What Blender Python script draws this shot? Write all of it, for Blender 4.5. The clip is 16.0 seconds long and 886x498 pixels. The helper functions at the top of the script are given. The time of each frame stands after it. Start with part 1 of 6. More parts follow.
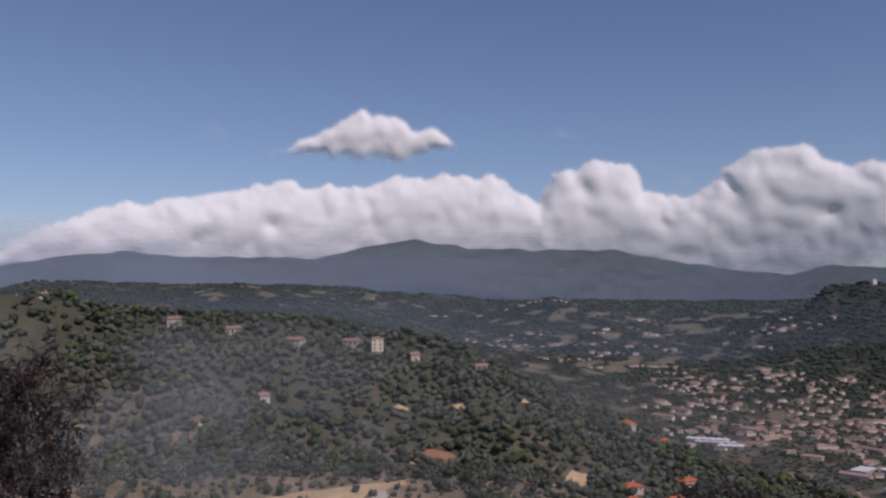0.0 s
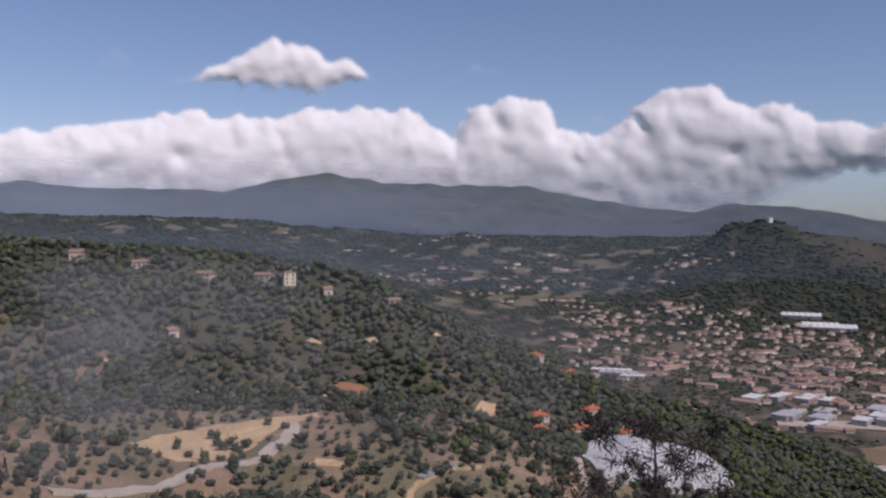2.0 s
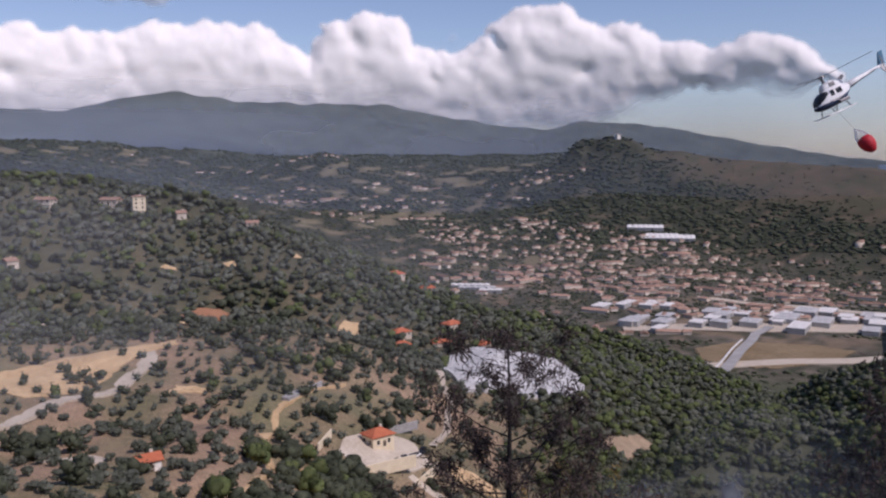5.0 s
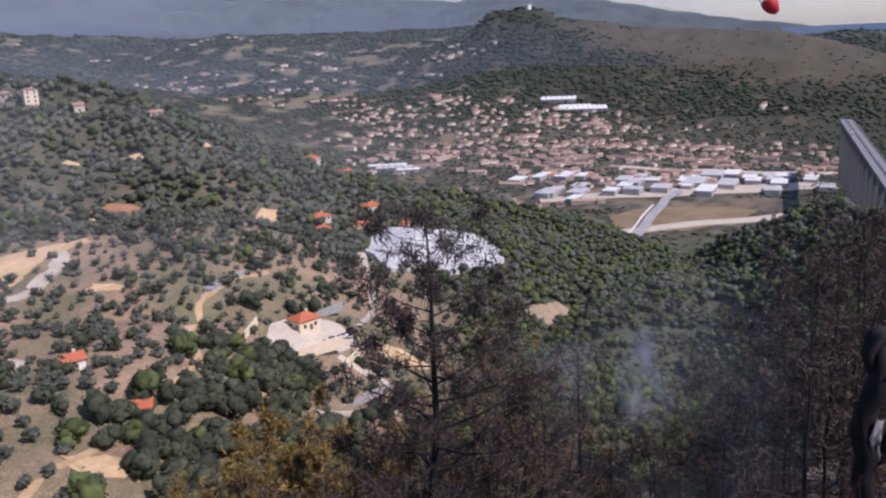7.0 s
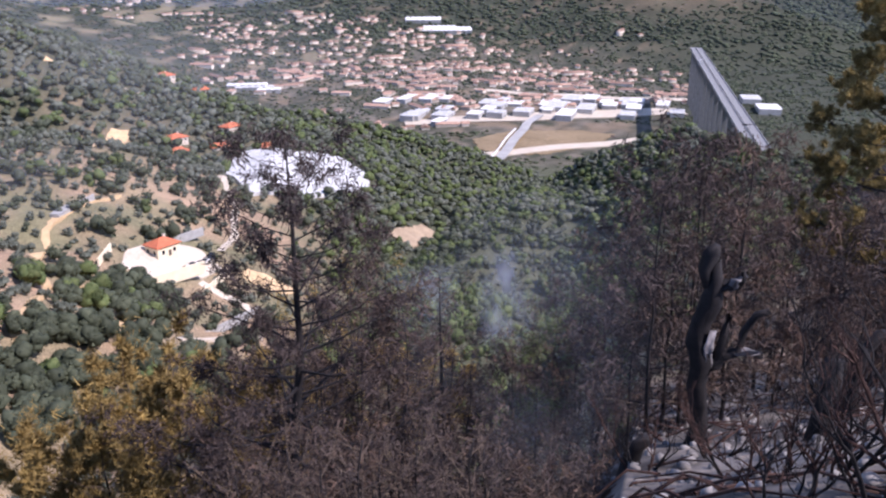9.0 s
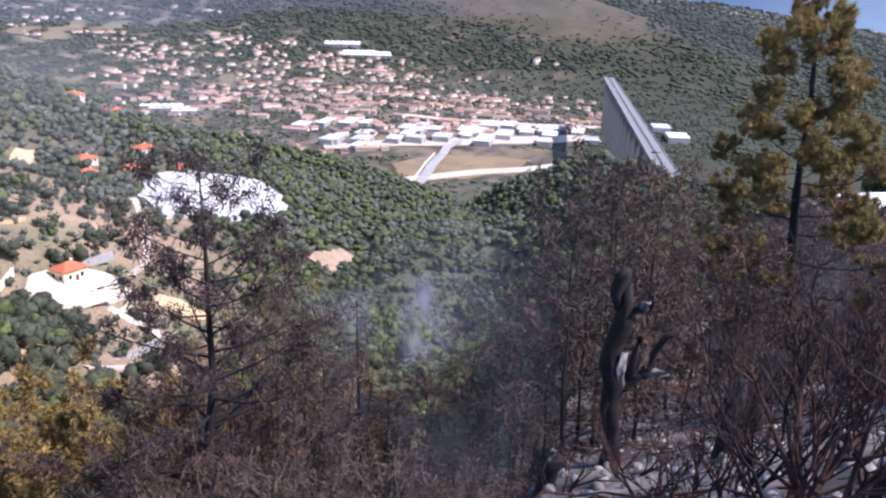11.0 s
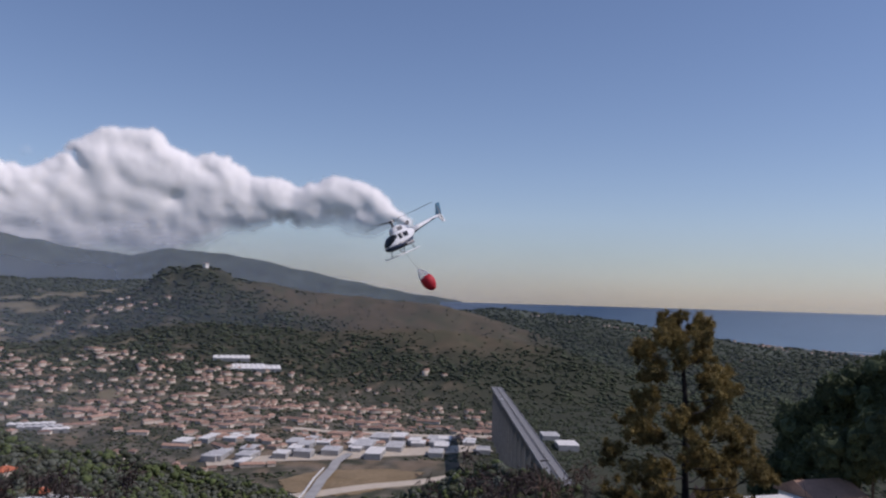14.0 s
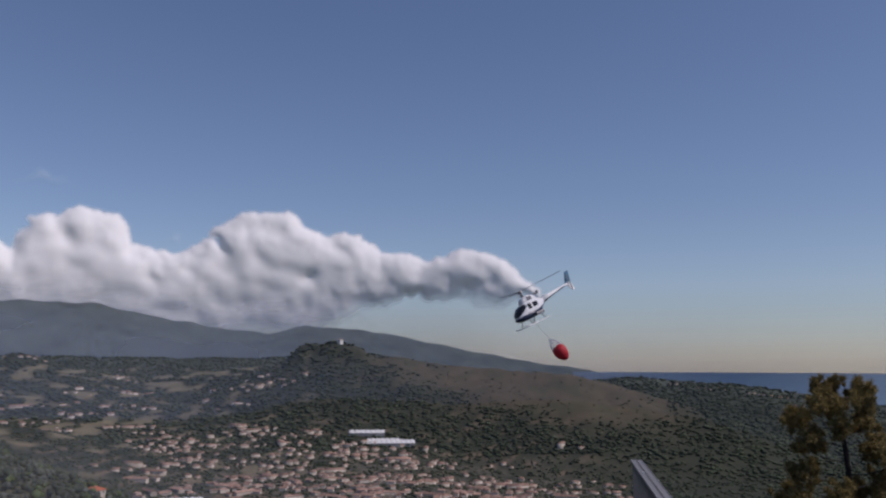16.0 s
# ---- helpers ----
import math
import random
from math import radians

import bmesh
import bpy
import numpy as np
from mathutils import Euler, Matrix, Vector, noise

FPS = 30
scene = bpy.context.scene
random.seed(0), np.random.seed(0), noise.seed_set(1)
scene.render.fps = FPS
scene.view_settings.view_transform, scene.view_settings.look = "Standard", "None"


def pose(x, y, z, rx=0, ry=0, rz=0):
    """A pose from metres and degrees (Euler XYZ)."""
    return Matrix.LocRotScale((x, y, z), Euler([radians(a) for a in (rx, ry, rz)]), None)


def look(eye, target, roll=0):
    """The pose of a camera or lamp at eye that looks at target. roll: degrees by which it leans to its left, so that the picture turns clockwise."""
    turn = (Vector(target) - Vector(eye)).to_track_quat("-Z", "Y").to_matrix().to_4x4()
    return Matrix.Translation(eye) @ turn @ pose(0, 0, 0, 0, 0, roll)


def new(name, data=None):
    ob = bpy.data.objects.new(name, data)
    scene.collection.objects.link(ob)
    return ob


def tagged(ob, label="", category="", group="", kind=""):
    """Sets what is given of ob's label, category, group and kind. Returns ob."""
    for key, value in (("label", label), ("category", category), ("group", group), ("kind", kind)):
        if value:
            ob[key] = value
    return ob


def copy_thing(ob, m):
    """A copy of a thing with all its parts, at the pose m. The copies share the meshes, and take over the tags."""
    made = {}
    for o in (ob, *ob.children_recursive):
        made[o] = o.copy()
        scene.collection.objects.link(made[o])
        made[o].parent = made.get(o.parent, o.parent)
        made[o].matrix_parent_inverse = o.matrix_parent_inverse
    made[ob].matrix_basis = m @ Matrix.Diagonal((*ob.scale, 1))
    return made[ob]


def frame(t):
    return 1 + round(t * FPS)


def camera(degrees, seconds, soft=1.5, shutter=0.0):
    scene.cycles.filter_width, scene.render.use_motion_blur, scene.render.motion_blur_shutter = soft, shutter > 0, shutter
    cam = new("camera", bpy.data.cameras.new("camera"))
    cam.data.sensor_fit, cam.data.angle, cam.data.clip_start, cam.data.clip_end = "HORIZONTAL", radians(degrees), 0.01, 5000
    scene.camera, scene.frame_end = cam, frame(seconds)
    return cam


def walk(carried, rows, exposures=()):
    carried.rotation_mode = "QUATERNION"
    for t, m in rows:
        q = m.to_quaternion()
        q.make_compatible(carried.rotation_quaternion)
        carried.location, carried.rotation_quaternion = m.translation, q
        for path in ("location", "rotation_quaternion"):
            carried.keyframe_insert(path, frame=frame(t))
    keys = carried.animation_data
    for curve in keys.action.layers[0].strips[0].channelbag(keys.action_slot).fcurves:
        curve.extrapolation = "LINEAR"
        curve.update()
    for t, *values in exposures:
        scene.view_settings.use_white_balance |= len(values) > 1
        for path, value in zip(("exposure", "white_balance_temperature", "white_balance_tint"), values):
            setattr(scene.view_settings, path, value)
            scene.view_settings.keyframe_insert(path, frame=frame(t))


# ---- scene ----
cam = camera(55.9, 16.0, soft=2.3)


def held(rx, ry, rz):
    """The camera in outstretched hold, half a metre from the turning body."""
    a = radians(-rz)
    return pose(0.5 * math.sin(a), 0.5 * math.cos(a) - 0.5, 250.0, rx, ry, rz)


walk(cam, [
    (0.0, held(93.98, 0.01, 0.00)),
    (0.5, held(92.40, 0.40, 0.51)),
    (1.0, held(91.24, -0.41, -0.95)),
    (1.5, held(90.71, -0.48, -3.15)),
    (2.0, held(89.52, -0.36, -5.91)),
    (2.5, held(88.04, 0.48, -7.65)),
    (3.0, held(86.66, 0.88, -9.67)),
    (3.5, held(86.03, 0.68, -12.25)),
    (6.0, held(80.12, 0.98, -17.23)),
    (6.5, held(77.35, 1.66, -19.08)),
    (7.0, held(75.63, 2.49, -21.58)),
    (7.5, held(73.45, 2.51, -23.30)),
    (8.0, held(72.09, 1.54, -26.62)),
    (8.5, held(70.20, 0.39, -29.00)),
    (11.0, held(71.87, -1.64, -35.71)),
    (11.5, held(77.20, -2.22, -38.23)),
    (12.0, held(81.78, -2.48, -41.46)),
    (12.5, held(85.24, -2.28, -42.73)),
    (13.0, held(88.43, -2.57, -43.24)),
    (13.5, held(91.12, -1.98, -43.74)),
    (14.0, held(93.20, -1.58, -43.17)),
    (14.5, held(95.28, -1.00, -42.29)),
    (15.0, held(95.95, -0.97, -41.00)),
    (15.5, held(97.30, -0.54, -38.33)),
    (16.0, held(97.92, -0.14, -34.24)),
], exposures=[(0.0, -0.35, 6410, 26), (2.0, -0.12, 6460, 27), (3.5, 0.04, 6510, 28), (6.0, 0.24, 6410, 29), (7.0, 0.6, 6260, 28), (8.5, 1.16, 6160, 28), (11.0, 1.5, 6060, 28), (12.0, 1.2, 6360, 28), (12.5, 1.0, 6760, 25), (13.0, 0.55, 6560, 25), (13.5, 0.17, 6410, 24), (14.5, -0.12, 6360, 24), (16.0, -0.3, 6360, 24)])

# ---- light ----
SUN_AZ, SUN_EL = 143.0, 48.0
world = bpy.data.worlds.new("sky")
scene.world = world
world.use_nodes = True
wn = world.node_tree
sky = wn.nodes.new("ShaderNodeTexSky")
sky.sky_type, sky.sun_disc = "NISHITA", False
sky.sun_elevation, sky.sun_rotation = radians(SUN_EL), radians(SUN_AZ)
sky.altitude, sky.air_density, sky.dust_density, sky.ozone_density = 250.0, 1.0, 0.25, 3.0
wn.nodes["Background"].inputs["Strength"].default_value = 0.095
wn.links.new(sky.outputs[0], wn.nodes["Background"].inputs["Color"])
sun_data = bpy.data.lights.new("sun", "SUN")
sun_data.energy, sun_data.angle, sun_data.color = 2.8, radians(0.53), (1.0, 0.95, 0.87)
sun = new("sun", sun_data)
_a, _e = radians(SUN_AZ), radians(SUN_EL)
sun.matrix_world = look((0, 0, 900), (-math.sin(_a) * math.cos(_e), -math.cos(_a) * math.cos(_e), 900 - math.sin(_e)))

# ---- materials ----
def material(name, dark, light, rough=0.9, scale=1.0, fine=6.0, bump=0.3, metal=0.0, coord="Object", island=0.0, per_object=0.0, attr=""):
    """A two-scale mottled surface between two colours; island / per_object vary the value from piece to piece."""
    m = bpy.data.materials.new(name)
    m.use_nodes = True
    nt = m.node_tree
    N, L = nt.nodes.new, nt.links.new
    b = nt.nodes["Principled BSDF"]
    b.inputs["Roughness"].default_value, b.inputs["Metallic"].default_value = rough, metal
    b.inputs["Specular IOR Level"].default_value = 0.25
    tc = N("ShaderNodeTexCoord")
    n1, n2 = N("ShaderNodeTexNoise"), N("ShaderNodeTexNoise")
    n1.inputs["Scale"].default_value, n2.inputs["Scale"].default_value = scale, scale * fine
    n1.inputs["Detail"].default_value = n2.inputs["Detail"].default_value = 4
    add = N("ShaderNodeMath")
    add.operation = "ADD"
    for n, i in ((n1, 0), (n2, 1)):
        L(tc.outputs[coord], n.inputs["Vector"])
        L(n.outputs["Fac"], add.inputs[i])
    rng = N("ShaderNodeMapRange")
    rng.inputs["From Min"].default_value, rng.inputs["From Max"].default_value = 0.65, 1.35
    L(add.outputs[0], rng.inputs["Value"])
    mix = N("ShaderNodeMix")
    mix.data_type = "RGBA"
    mix.inputs["A"].default_value, mix.inputs["B"].default_value = (*dark, 1), (*light, 1)
    fac = rng.outputs[0]
    colour = mix.outputs["Result"]
    if attr:
        at = N("ShaderNodeAttribute")
        at.attribute_name = attr
        mul = N("ShaderNodeMix")
        mul.data_type, mul.blend_type = "RGBA", "MULTIPLY"
        mul.inputs["Factor"].default_value = 1
        L(at.outputs["Color"], mul.inputs["A"])
        L(colour, mul.inputs["B"])
        colour = mul.outputs["Result"]
    if island or per_object:
        src = N("ShaderNodeNewGeometry").outputs["Random Per Island"] if island else N("ShaderNodeObjectInfo").outputs["Random"]
        r2 = N("ShaderNodeMapRange")
        k = island or per_object
        r2.inputs["To Min"].default_value, r2.inputs["To Max"].default_value = 1 - k, 1 + k
        L(src, r2.inputs["Value"])
        hsv = N("ShaderNodeHueSaturation")
        L(r2.outputs[0], hsv.inputs["Value"])
        L(colour, hsv.inputs["Color"])
        colour = hsv.outputs[0]
    L(fac, mix.inputs["Factor"])
    L(colour, b.inputs["Base Color"])
    if bump:
        bp = N("ShaderNodeBump")
        bp.inputs["Strength"].default_value = bump
        L(n2.outputs["Fac"], bp.inputs["Height"])
        L(bp.outputs[0], b.inputs["Normal"])
    return m


def foliage(name, dark, light, thin=0.25, scale=0.25, island=0.35):
    m = material(name, dark, light, 0.75, scale, 5.0, 0.0, island=island)
    nt = m.node_tree
    b, out = nt.nodes["Principled BSDF"], nt.nodes["Material Output"]
    tr, mx = nt.nodes.new("ShaderNodeBsdfTranslucent"), nt.nodes.new("ShaderNodeMixShader")
    nt.links.new(b.inputs["Base Color"].links[0].from_socket, tr.inputs["Color"])
    mx.inputs[0].default_value = thin
    nt.links.new(b.outputs[0], mx.inputs[1])
    nt.links.new(tr.outputs[0], mx.inputs[2])
    nt.links.new(mx.outputs[0], out.inputs["Surface"])
    return m


M_GROUND = material("land", (0.72, 0.72, 0.72), (1.22, 1.2, 1.17), 0.95, 0.02, 22.0, 0.5, attr="cover")
_nt = M_GROUND.node_tree
_n3, _mx, _rg, _tc = [_nt.nodes.new(k) for k in ("ShaderNodeTexNoise", "ShaderNodeMix", "ShaderNodeMapRange", "ShaderNodeTexCoord")]
_n3.inputs["Scale"].default_value, _n3.inputs["Detail"].default_value = 2.2, 9
_rg.inputs["From Min"].default_value, _rg.inputs["From Max"].default_value = 0.35, 0.65
_rg.inputs["To Min"].default_value, _rg.inputs["To Max"].default_value = 0.72, 1.35
_nt.links.new(_tc.outputs["Object"], _n3.inputs["Vector"])
_nt.links.new(_n3.outputs["Fac"], _rg.inputs["Value"])
_mx.data_type, _mx.blend_type = "RGBA", "MULTIPLY"
_mx.inputs["Factor"].default_value = 1
_bs = _nt.nodes["Principled BSDF"]
_nt.links.new(_bs.inputs["Base Color"].links[0].from_socket, _mx.inputs["A"])
_nt.links.new(_rg.outputs[0], _mx.inputs["B"])
_nt.links.new(_mx.outputs["Result"], _bs.inputs["Base Color"])
# sea colour lightened to carry the haze over the water
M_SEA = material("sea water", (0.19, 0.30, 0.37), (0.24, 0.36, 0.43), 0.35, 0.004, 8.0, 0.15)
M_OLIVE = foliage("olive leaves", (0.085, 0.097, 0.074), (0.175, 0.185, 0.142), island=0.25)
M_OAK = foliage("dark oak leaves", (0.042, 0.053, 0.034), (0.10, 0.112, 0.068), island=0.25)
M_GREEN = foliage("bright green leaves", (0.055, 0.085, 0.03), (0.14, 0.165, 0.06))
M_FAR = foliage("distant woodland", (0.036, 0.047, 0.026), (0.075, 0.088, 0.045), thin=0.1, scale=0.02)
M_SCORCH = foliage("scorched needles", (0.055, 0.036, 0.03), (0.155, 0.10, 0.072), scale=1.0)
M_AMBER = foliage("heat-browned yellow needles", (0.13, 0.092, 0.035), (0.37, 0.255, 0.085), scale=1.0)
M_YELLOW = foliage("yellowed olive needles", (0.105, 0.08, 0.032), (0.34, 0.255, 0.09), scale=1.0)
M_CHAR = material("charred bark", (0.006, 0.006, 0.007), (0.026, 0.022, 0.023), 0.8, 5.0, 6.0, 0.8)
M_BARK = material("grey-brown bark", (0.06, 0.045, 0.035), (0.16, 0.12, 0.09), 0.9, 3.0, 6.0, 0.6)
M_TWIG = material("scorched red-brown twigs", (0.022, 0.013, 0.012), (0.095, 0.05, 0.038), 0.85, 4.0, 5.0, 0.4)
M_WALL = material("plaster walls", (0.40, 0.33, 0.26), (0.68, 0.60, 0.50), 0.85, 0.15, 9.0, 0.1, island=0.25)
M_ROOF = material("terracotta tiles", (0.24, 0.15, 0.11), (0.40, 0.25, 0.18), 0.85, 0.3, 9.0, 0.3, island=0.3)
M_REDROOF = material("orange-red roof tiles", (0.40, 0.11, 0.055), (0.56, 0.18, 0.09), 0.8, 0.6, 9.0, 0.3)
M_WHITE = material("white sheet roofing", (0.62, 0.60, 0.56), (0.84, 0.82, 0.775), 0.6, 0.1, 7.0, 0.1)
M_PAD = material("weathered white sheeting", (0.30, 0.30, 0.295), (0.68, 0.67, 0.65), 0.7, 0.09, 6.0, 0.5)
M_GREY = material("weathered concrete", (0.27, 0.265, 0.255), (0.42, 0.41, 0.39), 0.9, 0.08, 9.0, 0.3)
M_ASPHALT = material("asphalt", (0.07, 0.07, 0.072), (0.13, 0.13, 0.13), 0.9, 0.2, 9.0, 0.2)
M_PALE = material("pale dust road", (0.42, 0.35, 0.27), (0.60, 0.53, 0.43), 0.95, 0.1, 9.0, 0.4)
M_SAND = material("dug ochre earth", (0.43, 0.285, 0.15), (0.66, 0.48, 0.28), 0.95, 0.07, 7.0, 0.5)
M_OCHRE = material("ochre rock", (0.24, 0.175, 0.115), (0.44, 0.335, 0.225), 0.95, 0.15, 7.0, 0.6)
M_RUST = material("red-brown earth", (0.26, 0.125, 0.07), (0.40, 0.21, 0.12), 0.95, 0.1, 7.0, 0.4)
M_GLASS = material("dark window glass", (0.012, 0.014, 0.018), (0.03, 0.033, 0.04), 0.12, 1.0, 3.0, 0.0)


# ---- mesh helpers ----
def mesh(name, v, f, mat, parent=None, label="", smooth=False):
    me = bpy.data.meshes.new(name)
    me.from_pydata([tuple(map(float, p)) for p in v], [], [tuple(map(int, q)) for q in f])
    me.materials.append(mat)
    if smooth:
        me.polygons.foreach_set("use_smooth", [True] * len(me.polygons))
    me.update()
    ob = new(name, me)
    if parent:
        ob.parent = parent
    if label:
        ob["label"] = label
    return ob


def part(name, bm, mat, parent=None, label="", smooth=False):
    me = bpy.data.meshes.new(name)
    bmesh.ops.recalc_face_normals(bm, faces=bm.faces)
    bm.to_mesh(me)
    bm.free()
    me.materials.append(mat)
    if smooth:
        me.polygons.foreach_set("use_smooth", [True] * len(me.polygons))
    ob = new(name, me)
    if parent:
        ob.parent = parent
    if label:
        ob["label"] = label
    return ob


def box(bm, sx, sy, sz, m, bevel=0.0):
    r = bmesh.ops.create_cube(bm, size=1.0, matrix=m @ Matrix.Diagonal((sx, sy, sz, 1)))
    if bevel:
        es = {e for v in r["verts"] for e in v.link_edges}
        bmesh.ops.bevel(bm, geom=list(es), offset=bevel, segments=2, affect="EDGES", profile=0.6)


def stuff_mesh(name, verts, tris, mat, label, category, smooth=False):
    """One object from numpy triangles."""
    me = bpy.data.meshes.new(name)
    nv, nt = len(verts), len(tris)
    me.vertices.add(nv)
    me.vertices.foreach_set("co", np.asarray(verts, np.float32).ravel())
    me.loops.add(nt * 3)
    me.loops.foreach_set("vertex_index", np.asarray(tris, np.int32).ravel())
    me.polygons.add(nt)
    me.polygons.foreach_set("loop_start", np.arange(0, nt * 3, 3, dtype=np.int32))
    if smooth:
        me.polygons.foreach_set("use_smooth", np.ones(nt, bool))
    me.materials.append(mat)
    me.update(calc_edges=True)
    me.validate()
    return tagged(new(name, me), label, category, kind="stuff")


def scatter(variants, xyz, size, turn, pick):
    """Copies of small triangle meshes at many places, as one pair of arrays."""
    V, F, base = [], [], 0
    for k, (v, f) in enumerate(variants):
        idx = np.where(pick == k)[0]
        if not len(idx):
            continue
        c, s = np.cos(turn[idx])[:, None], np.sin(turn[idx])[:, None]
        x = v[None, :, 0] * c - v[None, :, 1] * s
        y = v[None, :, 0] * s + v[None, :, 1] * c
        z = np.repeat(v[None, :, 2], len(idx), 0)
        p = np.stack([x, y, z], 2) * (size[idx][:, None, :] if size.ndim == 2 else size[idx][:, None, None]) + xyz[idx][:, None, :]
        V.append(p.reshape(-1, 3))
        F.append((f[None] + (np.arange(len(idx)) * len(v))[:, None, None] + base).reshape(-1, 3))
        base += len(idx) * len(v)
    return np.concatenate(V), np.concatenate(F)


def ico(level):
    bm = bmesh.new()
    bmesh.ops.create_icosphere(bm, subdivisions=level, radius=1.0)
    bm.verts.ensure_lookup_table()
    v = np.array([x.co[:] for x in bm.verts])
    f = np.array([[q.index for q in p.verts] for p in bm.faces])
    bm.free()
    return v, f

# ---- the land ----
EYE = 250.0


def polar(az, r, el=None, z=None):
    a = radians(az)
    return r * math.sin(a), r * math.cos(a), (EYE + r * math.tan(radians(el)) if z is None else z)


def soft_noise(x, y, size, seed=0.0):
    """Smooth value noise of about -1 to 1 from a few crossing waves."""
    s = np.zeros_like(x)
    for k in range(1, 6):
        a = 1.7 * k + seed
        s += np.sin((x * np.cos(a) + y * np.sin(a)) * 2 * np.pi / size * (0.6 + 0.23 * k) + 2.3 * k + seed * 5) * np.sin(
            (y * np.cos(a * 1.6) - x * np.sin(a * 1.6)) * 2 * np.pi / size * (0.5 + 0.19 * k) + k * k)
    return s / 2.6


def crest(x, y, points, slope, brink=1e5, round_off=3.0):
    """Height of a ridge: along a line of summits, falling off to both sides, and more steeply past the brink."""
    best = np.full(x.shape, -1e4)
    for (x0, y0, z0), (x1, y1, z1) in zip(points, points[1:]):
        dx, dy = x1 - x0, y1 - y0
        t = np.clip(((x - x0) * dx + (y - y0) * dy) / (dx * dx + dy * dy), 0, 1)
        d = np.hypot(x - x0 - t * dx, y - y0 - t * dy)
        best = np.maximum(best, z0 + t * (z1 - z0) - slope * (np.sqrt(d * d + round_off ** 2) - round_off) - 0.35 * np.maximum(0, d - brink))
    return best


SPUR = [polar(-50, 660, z=268), polar(-38, 650, z=264), polar(-28, 650, 0.8), polar(-20, 690, -0.3), polar(-8.6, 700, -1.1), polar(0, 690, -2.6),
        polar(6.3, 690, -5.9), polar(11.2, 700, -8.7), polar(20.5, 770, -10.6), polar(27, 830, -11.7), polar(31, 870, -12.9), polar(34, 905, -14.9)]
TERRACE = [polar(-40, 330, z=190), polar(-14, 400, z=172), polar(-3, 390, z=169), polar(3, 370, z=152), polar(10, 360, z=132), polar(21, 470, z=128), polar(28, 640, z=72)]
BENCH = [polar(-40, 230, z=186), polar(-12, 210, z=171), polar(-1, 200, z=166), polar(6, 210, z=146)]
RAVINE = [(-300, 100, 190), (-150, 120, 176), (-50, 148, 160), (0, 150, 154), (40, 180, 138), (102, 253, 115), (203, 375, 86), (355, 559, 40), (515, 745, 0)]
HOME = [(-420, -300, 380), (-120, -70, 290), (0, 0, 248.3), (40, 3.5, 240.3), (90, 25, 227), (140, 62, 213), (270, 190, 172), (430, 412, 130), (484, 572, 78), (520, 720, 6)]
BROW = [polar(14, 2750, -1.1), polar(20.9, 2680, -0.6), polar(23.8, 2640, 0.05), polar(25.0, 2600, 0.5), polar(27.6, 2600, 0.95), polar(30.9, 2580, 0.6), polar(33.9, 2550, 0.1),
        polar(37.8, 2500, -0.22), polar(42.4, 2430, -0.55), polar(45.7, 2400, -1.2), polar(49.3, 2350, -2.25), polar(53, 2280, -3.8), polar(57, 2230, z=20)]
PEAKS = [polar(-60, 4200, 3.0), polar(-28, 4300, 2.6), polar(-21.1, 4300, 3.65), polar(-17, 4300, 3.25), polar(-8.6, 4300, 3.35), polar(-5.2, 4300, 4.15), polar(-1.9, 4300, 4.6),
         polar(1.8, 4300, 3.98), polar(11.3, 4300, 3.8), polar(15.7, 4280, 2.95), polar(22.7, 4200, 2.1), polar(25, 4150, 2.62)]
SHOULDER = [polar(24.6, 4150, 2.55), polar(27.1, 4150, 2.52), polar(30.1, 4100, 2.22), polar(33.9, 4050, 1.45), polar(37.8, 4000, 0.66), polar(40.8, 3950, 0.15), polar(43.9, 3900, -0.16), polar(45.4, 3850, -0.85)]
CAPE = [polar(44, 3300, -1.0), polar(47, 3300, -0.72), polar(49.3, 3300, -0.95), polar(53, 3350, -1.12), polar(56.6, 3400, -1.62), polar(58.7, 3400, -1.95), polar(63.5, 3450, -2.55), polar(70, 3500, -2.95)]
CLIFF = [polar(24.9, 2570, 1.36), polar(27.3, 2570, 1.55), polar(28.3, 2570, 1.3)]
KNOLLS = [[polar(-16.5, 2600, 0.9), polar(-13.5, 2600, 1.7), polar(-10, 2620, 1.0)], [polar(3, 2900, -0.3), polar(7.5, 2900, 0.6), polar(10, 2950, 0.1)],
          [polar(-26, 3300, 1.6), polar(-6, 3300, 1.4)], [polar(-4, 2000, -2.4), polar(2, 1900, -2.6), polar(6, 1900, -3.4)]]


